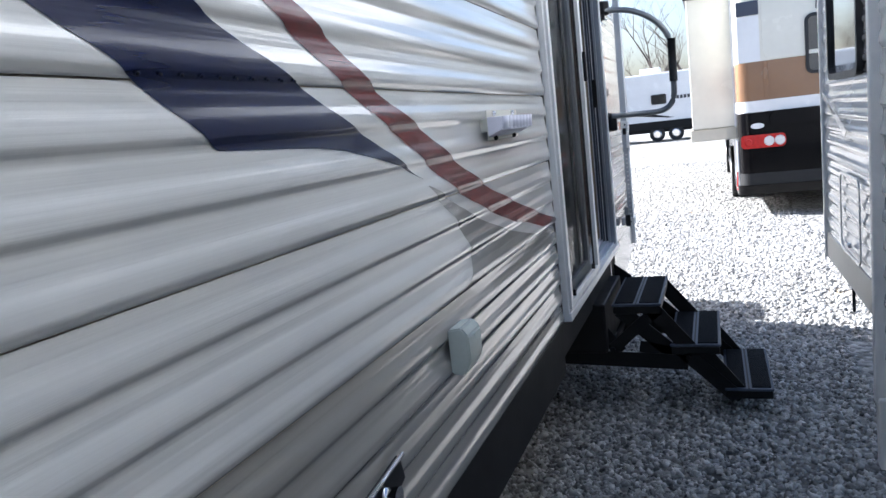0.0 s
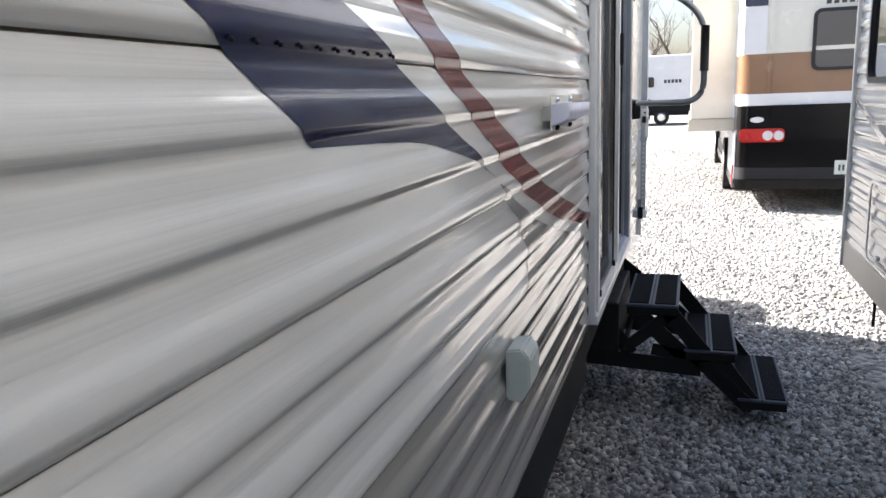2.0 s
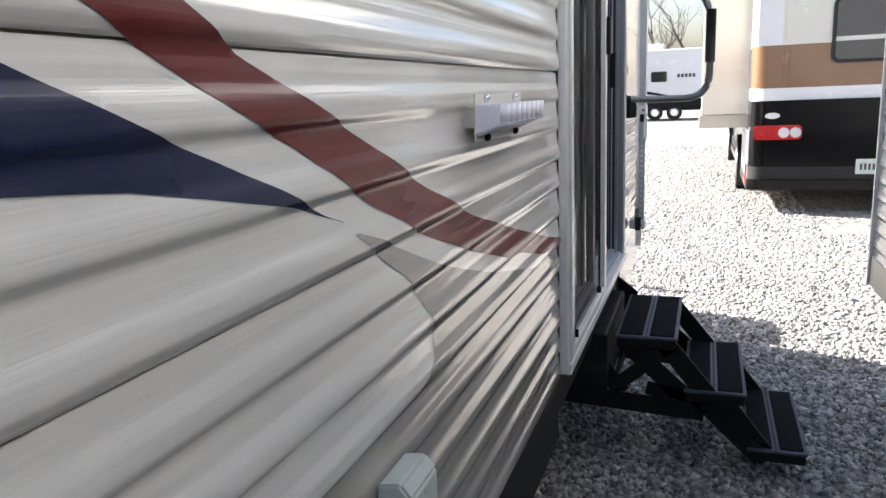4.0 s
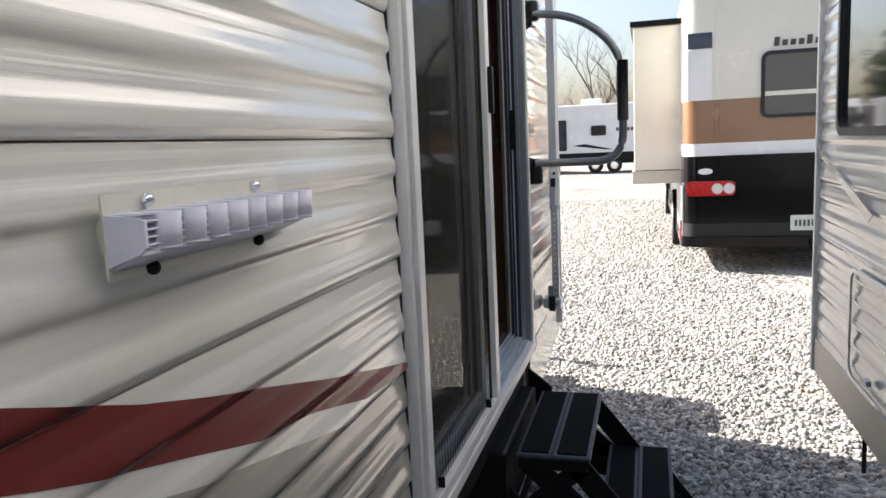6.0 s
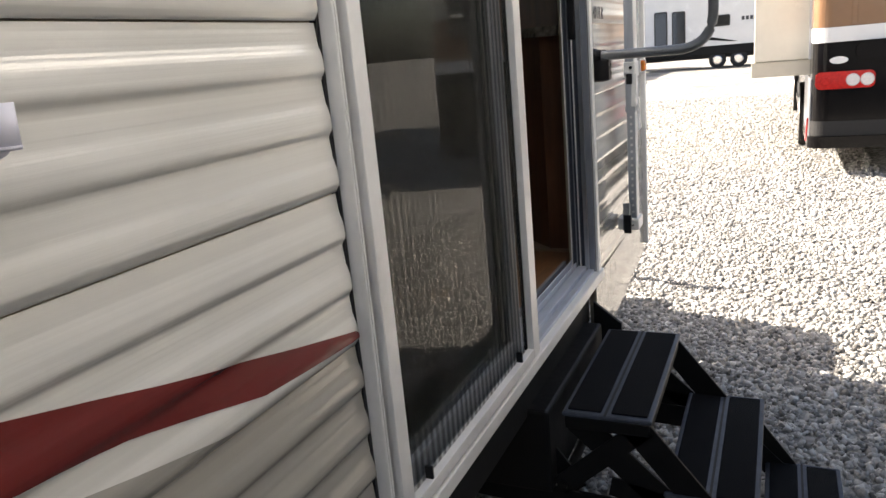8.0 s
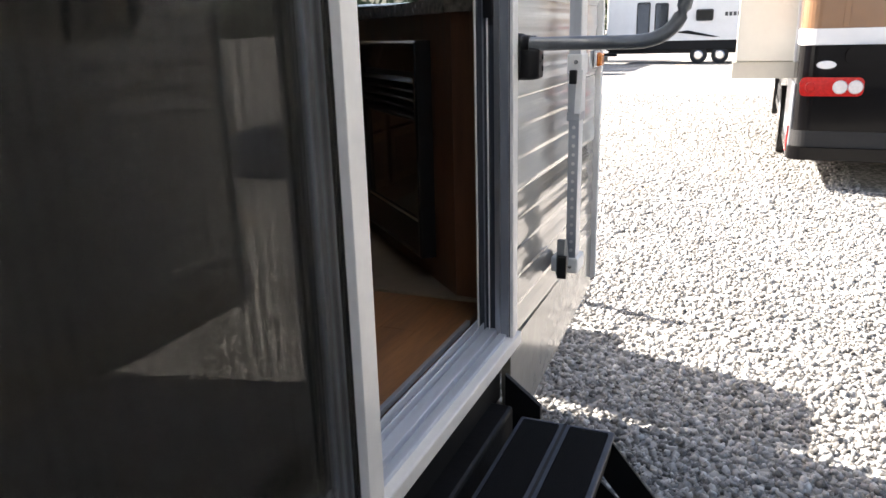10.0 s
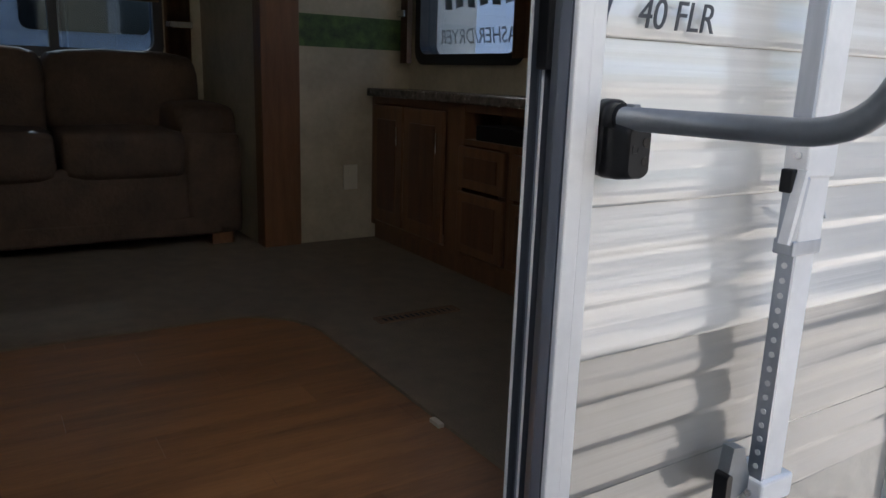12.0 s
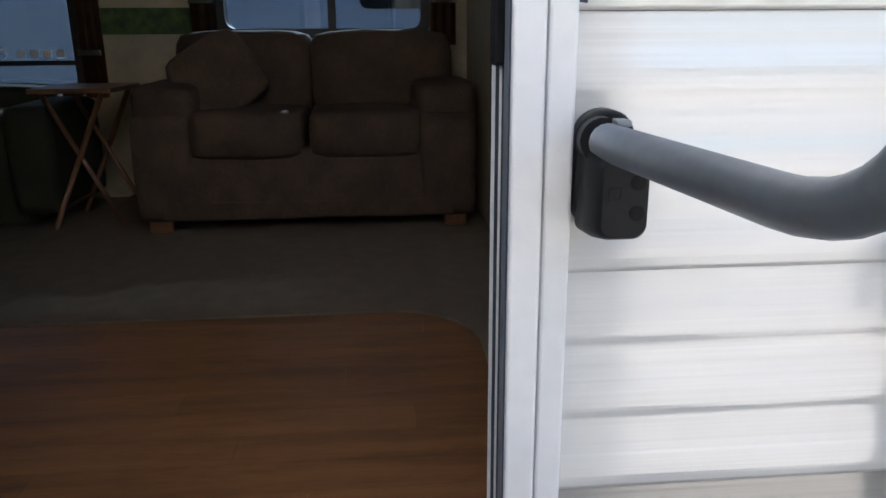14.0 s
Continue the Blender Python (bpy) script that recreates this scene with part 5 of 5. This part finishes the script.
# ---- distant things ----
def far_trailer(x0, x1, y, tall, label, tilt=0.0):
    ob = thing("parked_trailer", None, label, "travel trailer", "distant trailers")
    part("body", B(0, x1 - x0, 0, 2.4, 0.75, tall, bevel=0.08), M["gelwhite"], ob)
    part("lower_body", B(0.02, x1 - x0 - 0.02, -0.01, 2.38, 0.60, 1.0, bevel=0.03), M["skirt"], ob)
    n = x1 - x0
    for a, b, z0, z1 in ((n * 0.18, n * 0.18 + 0.58, 1.15, 2.65), (n * 0.18 + 0.78, n * 0.18 + 1.36, 1.12, 2.6), (n * 0.52, n * 0.52 + 0.72, 1.8, 2.28)):
        w = part("window", prism(bmesh.new(), round_rect(a, b, z0, z1, 0.08), "y", -0.03, 0.0), M["frame_black"], ob)
        part("pane", prism(bmesh.new(), round_rect(a + 0.05, b - 0.05, z0 + 0.05, z1 - 0.05, 0.05), "y", -0.036, -0.03), M["darkglass"], w)
    bm = bmesh.new()
    prism(bm, [(n * 0.40, 1.35), (n * 0.62, 1.12), (n * 0.66, 1.12), (n * 0.48, 1.42)], "y", -0.012, 0.0)
    part("swoosh", bm, M["skirt"], ob)
    for k in range(5):
        part("word_bar", B(n * 0.68 + k * 0.17, n * 0.68 + k * 0.17 + 0.12, -0.012, 0, 1.98, 2.14), M["letter"], ob)
    for k in (0.52, 0.64):
        wh = part("wheel", tube(bmesh.new(), [(n * k + 0.2, 0.0, 0.36), (n * k + 0.2, 0.26, 0.36)], 0.36, 20), M["tyre"], ob)
        part("rim", tube(bmesh.new(), [(n * k + 0.2, -0.02, 0.36), (n * k + 0.2, 0.0, 0.36)], [0.16, 0.2], 14), M["chrome"], wh)
    part("bottom_rail", B(0.1, n - 0.1, 0.1, 0.2, 0.45, 0.62), M["steel_black"], ob)
    part("roof_unit", B(n * 0.45, n * 0.45 + 1.0, 0.8, 1.6, tall, tall + 0.3, bevel=0.06), M["gelwhite"], ob)
    ob.matrix_world = pose(x0, y, 0, 0, 0, tilt)
    return ob


far_trailer(-6.0, 1.4, 35.0, 3.3, "white travel trailer with grey swoosh, far across the gravel")
far_trailer(2.6, 9.6, 36.5, 3.4, "white travel trailer parked far across the gravel")
far_trailer(-8.6, -7.0, 37.5, 2.7, "small white van-like trailer far across the gravel")
for x0 in (-6.7, ):
    flat = thing("dolly", None, "dark low trailer tongue on the gravel", "dolly")
    part("frame", B(x0, x0 + 1.2, 34.8, 35.2, 0.35, 0.5, bevel=0.02), M["steel_black"], flat)
    part("wheel", tube(bmesh.new(), [(x0 + 0.3, 34.7, 0.28), (x0 + 0.3, 34.9, 0.28)], 0.28, 16), M["tyre"], flat)

office = thing("modular_building", None, "long pale blue-white modular building with small dark windows", "building")
part("wall", B(-19.0, -7.9, 30.0, 36.0, 0.5, 2.75), M["gelwhite"], office)
part("roof", B(-19.2, -7.7, 29.8, 36.2, 2.75, 2.87, bevel=0.03), M["trim"], office)
part("base", B(-19.0, -7.9, 30.05, 36.0, 0.0, 0.5), M["skirt"], office)
for x in (-17.2, -14.6, -12.1, -9.6):
    w = part("window", B(x, x + 0.8, 29.96, 30.0, 1.5, 2.1, bevel=0.01), M["trim"], office)
    for d in (0.05, 0.425):
        part("pane", B(x + d, x + d + 0.325, 29.95, 29.965, 1.55, 2.05), M["darkglass"], w)
fence = thing("railing", None, "white picket railing before the modular building", "railing")
part("rail", B(-16, -7.4, 28.5, 28.55, 1.35, 1.42), M["trim"], fence)
part("rail", B(-16, -7.4, 28.5, 28.55, 0.62, 0.68), M["trim"], fence)
for k in range(58):
    part("picket", B(-16 + k * 0.15, -15.95 + k * 0.15, 28.505, 28.545, 0.5, 1.36), M["trim"], fence)
part("deck", B(-16, -7.4, 28.4, 30, 0.42, 0.52), M["beige"], fence)
flatbed = thing("flatbed_trailer", None, "low black flatbed trailer parked before the railing", "flatbed trailer")
part("bed", B(-14, -4.6, 26.8, 28.0, 0.42, 0.62, bevel=0.03), M["steel_black"], flatbed)
for x in (-10.2, -9.4, -6.0):
    part("wheel", tube(bmesh.new(), [(x, 26.75, 0.3), (x, 26.95, 0.3)], 0.3, 18), M["tyre"], flatbed)

# neighbour beyond the slide-out windows
neigh = thing("neighbour_trailer", None, "pale blue-white ribbed trailer beyond the slide-out windows", "travel trailer")
part("body", B(-9.6, -7.0, -8, 7, 0.7, 3.35, bevel=0.06), M["bluewhite"], neigh)
for k in range(10):
    part("rib", B(-7.01, -6.985, -7.9, 6.9, 0.95 + k * 0.235, 0.97 + k * 0.235), M["bluewhite"], neigh)
part("window", prism(bmesh.new(), round_rect(1.3, 2.4, 1.9, 2.5, 0.08), "x", -7.0, -6.97), M["darkglass"], neigh)
part("base", B(-9.5, -7.1, -8, 7, 0.0, 0.7), M["skirt"], neigh)


def bare_tree(x, y, tall, seed):
    rng = random.Random(seed)
    ob = thing("bare_tree", None, "leafless tree with fine grey-brown branches", "tree", "bare trees")
    trunk, twigs = bmesh.new(), bmesh.new()

    def limb(p, d, ln, r, depth):
        pts, rad = [p], [r]
        for k in range(3):
            d = (d + Vector((rng.uniform(-0.2, 0.2), rng.uniform(-0.2, 0.2), rng.uniform(-0.02, 0.2)))).normalized()
            p = p + d * ln / 3
            pts.append(p)
            rad.append(r * (1 - 0.22 * (k + 1)))
        tube(trunk if depth < 2 else twigs, pts, rad, 6 if depth < 2 else 4, caps=False)
        if depth < 5:
            for k in range(3 if depth else 5):
                base = pts[rng.randint(1, 3)]
                nd = (d + Vector((rng.uniform(-1, 1), rng.uniform(-1, 1), rng.uniform(-0.15, 0.7)))).normalized()
                limb(base, nd, ln * rng.uniform(0.55, 0.75), r * 0.45, depth + 1)
    limb(Vector((0, 0, 0)), Vector((0, 0, 1)), tall * 0.42, tall * 0.022, 0)
    part("trunk", trunk, M["bark"], ob)
    part("crown", twigs, M["bark"], ob)
    ob.location = (x, y, 0)


for i, (x, y, h) in enumerate(((-6.5, 52, 9), (-3.2, 56, 11), (-0.6, 50, 9), (3.4, 54, 10), (-10.5, 55, 10))):
    bare_tree(x, y, h, 10 + i)


def evergreen(x, y, tall, wide, seed):
    rng = np.random.default_rng(seed)
    ob = thing("evergreen_tree", None, "dull green tree in the far tree line", "tree", "tree line")
    part("trunk", tube(bmesh.new(), [(0, 0, 0), (0.05, 0, tall * 0.5), (0, 0.05, tall * 0.9)], [tall * 0.02, tall * 0.014, 0.03], 7), M["bark"], ob)
    n = 900
    u = rng.normal(size=(n, 3))
    u /= np.linalg.norm(u, axis=1)[:, None]
    c = u * (rng.random((n, 1)) ** 0.4)
    lump = 1 + 0.3 * np.sin(c[:, :1] * 7 + seed) * np.cos(c[:, 2:] * 6 + seed)
    c = c * lump * np.array([wide / 2, wide / 2, tall * 0.42]) + np.array([0, 0, tall * 0.56])
    a, b = rng.normal(size=(n, 3)), rng.normal(size=(n, 3))
    size = rng.uniform(0.18, 0.42, (n, 1))
    a *= size / np.linalg.norm(a, axis=1)[:, None]
    b *= size / np.linalg.norm(b, axis=1)[:, None]
    v = np.stack([c - a, c - b * 0.6, c + a, c + b * 0.6], axis=1).reshape(-1, 3)
    me = bpy.data.meshes.new("crown")
    me.from_pydata(v.tolist(), [], np.arange(4 * n).reshape(n, 4).tolist())
    me.materials.append(M["needle"])
    cr = new("crown", me)
    cr.parent = ob
    ob.location = (x, y, 0)


rng0 = random.Random(5)
for i in range(16):
    evergreen(-52 + i * 2.6 + rng0.uniform(-0.8, 0.8), rng0.uniform(60, 70), rng0.uniform(5.5, 8.5), rng0.uniform(4, 6), i)
for i in range(7):
    evergreen(6 + i * 4 + rng0.uniform(-1, 1), rng0.uniform(-34, -28), rng0.uniform(7, 10), rng0.uniform(5, 7), 40 + i)

# ---- gravel yard ----
bm = bmesh.new()
ring = [0, 6, 14, 40, 120, 600, 3000]
pts = sorted({-r for r in ring} | set(ring))
vs = [[bm.verts.new((x, y, 0)) for y in pts] for x in pts]
for i in range(len(pts) - 1):
    for j in range(len(pts) - 1):
        bm.faces.new((vs[i][j], vs[i + 1][j], vs[i + 1][j + 1], vs[i][j + 1]))
structure("ground", bm, M["ground"], "pale crushed gravel yard")


def stones(name, regions, seed):
    """Loose crushed stones, uneven eight-cornered lumps joined into one sheet."""
    rng = np.random.default_rng(seed)
    cube = np.array([[x, y, z] for x in (-1, 1) for y in (-1, 1) for z in (-1, 1)], float)
    faces = np.array([[0, 1, 3, 2], [4, 6, 7, 5], [0, 4, 5, 1], [2, 3, 7, 6], [0, 2, 6, 4], [1, 5, 7, 3]])
    allv = []
    for x0, x1, y0, y1, dens, r0, r1 in regions:
        n = int((x1 - x0) * (y1 - y0) * dens)
        c = np.stack([rng.uniform(x0, x1, n), rng.uniform(y0, y1, n), rng.uniform(-0.004, 0.006, n)], 1)
        s = rng.uniform(r0, r1, (n, 1, 1)) * rng.uniform(0.55, 1.15, (n, 1, 3)) * np.array([1, 1, 0.7])
        v = cube[None] * (1 + rng.uniform(-0.38, 0.2, (n, 8, 3))) * s
        q = rng.normal(size=(n, 4))
        q /= np.linalg.norm(q, axis=1)[:, None]
        w, x, y, z = q.T
        rot = np.stack([1 - 2 * (y * y + z * z), 2 * (x * y - z * w), 2 * (x * z + y * w),
                        2 * (x * y + z * w), 1 - 2 * (x * x + z * z), 2 * (y * z - x * w),
                        2 * (x * z - y * w), 2 * (y * z + x * w), 1 - 2 * (x * x + y * y)], 1).reshape(n, 3, 3)
        allv.append((np.einsum("nij,nkj->nki", rot, v) + c[:, None]).reshape(-1, 3))
    v = np.concatenate(allv)
    n = len(v) // 8
    f = (faces[None] + 8 * np.arange(n)[:, None, None]).reshape(-1)
    me = bpy.data.meshes.new(name)
    me.vertices.add(len(v))
    me.vertices.foreach_set("co", v.reshape(-1))
    me.loops.add(len(f))
    me.loops.foreach_set("vertex_index", f.astype(np.int32))
    me.polygons.add(n * 6)
    me.polygons.foreach_set("loop_start", np.arange(0, len(f), 4, dtype=np.int32))
    me.update()
    me.validate()
    me.materials.append(M["gravel"])
    return tagged(new(name, me), "loose crushed grey-white gravel stones", "gravel", "", "stuff")


stones("gravel", [(-0.5, 1.3, -1.6, 3.6, 2600, 0.006, 0.018), (-1.6, 2.4, 3.6, 6.5, 2000, 0.006, 0.018), (-2.4, 1.6, 6.5, 11.0, 1000, 0.008, 0.02), (-7.5, 1.2, 11.0, 19.0, 650, 0.010, 0.024), (1.3, 2.6, 2.2, 3.6, 1500, 0.007, 0.018)], 3)
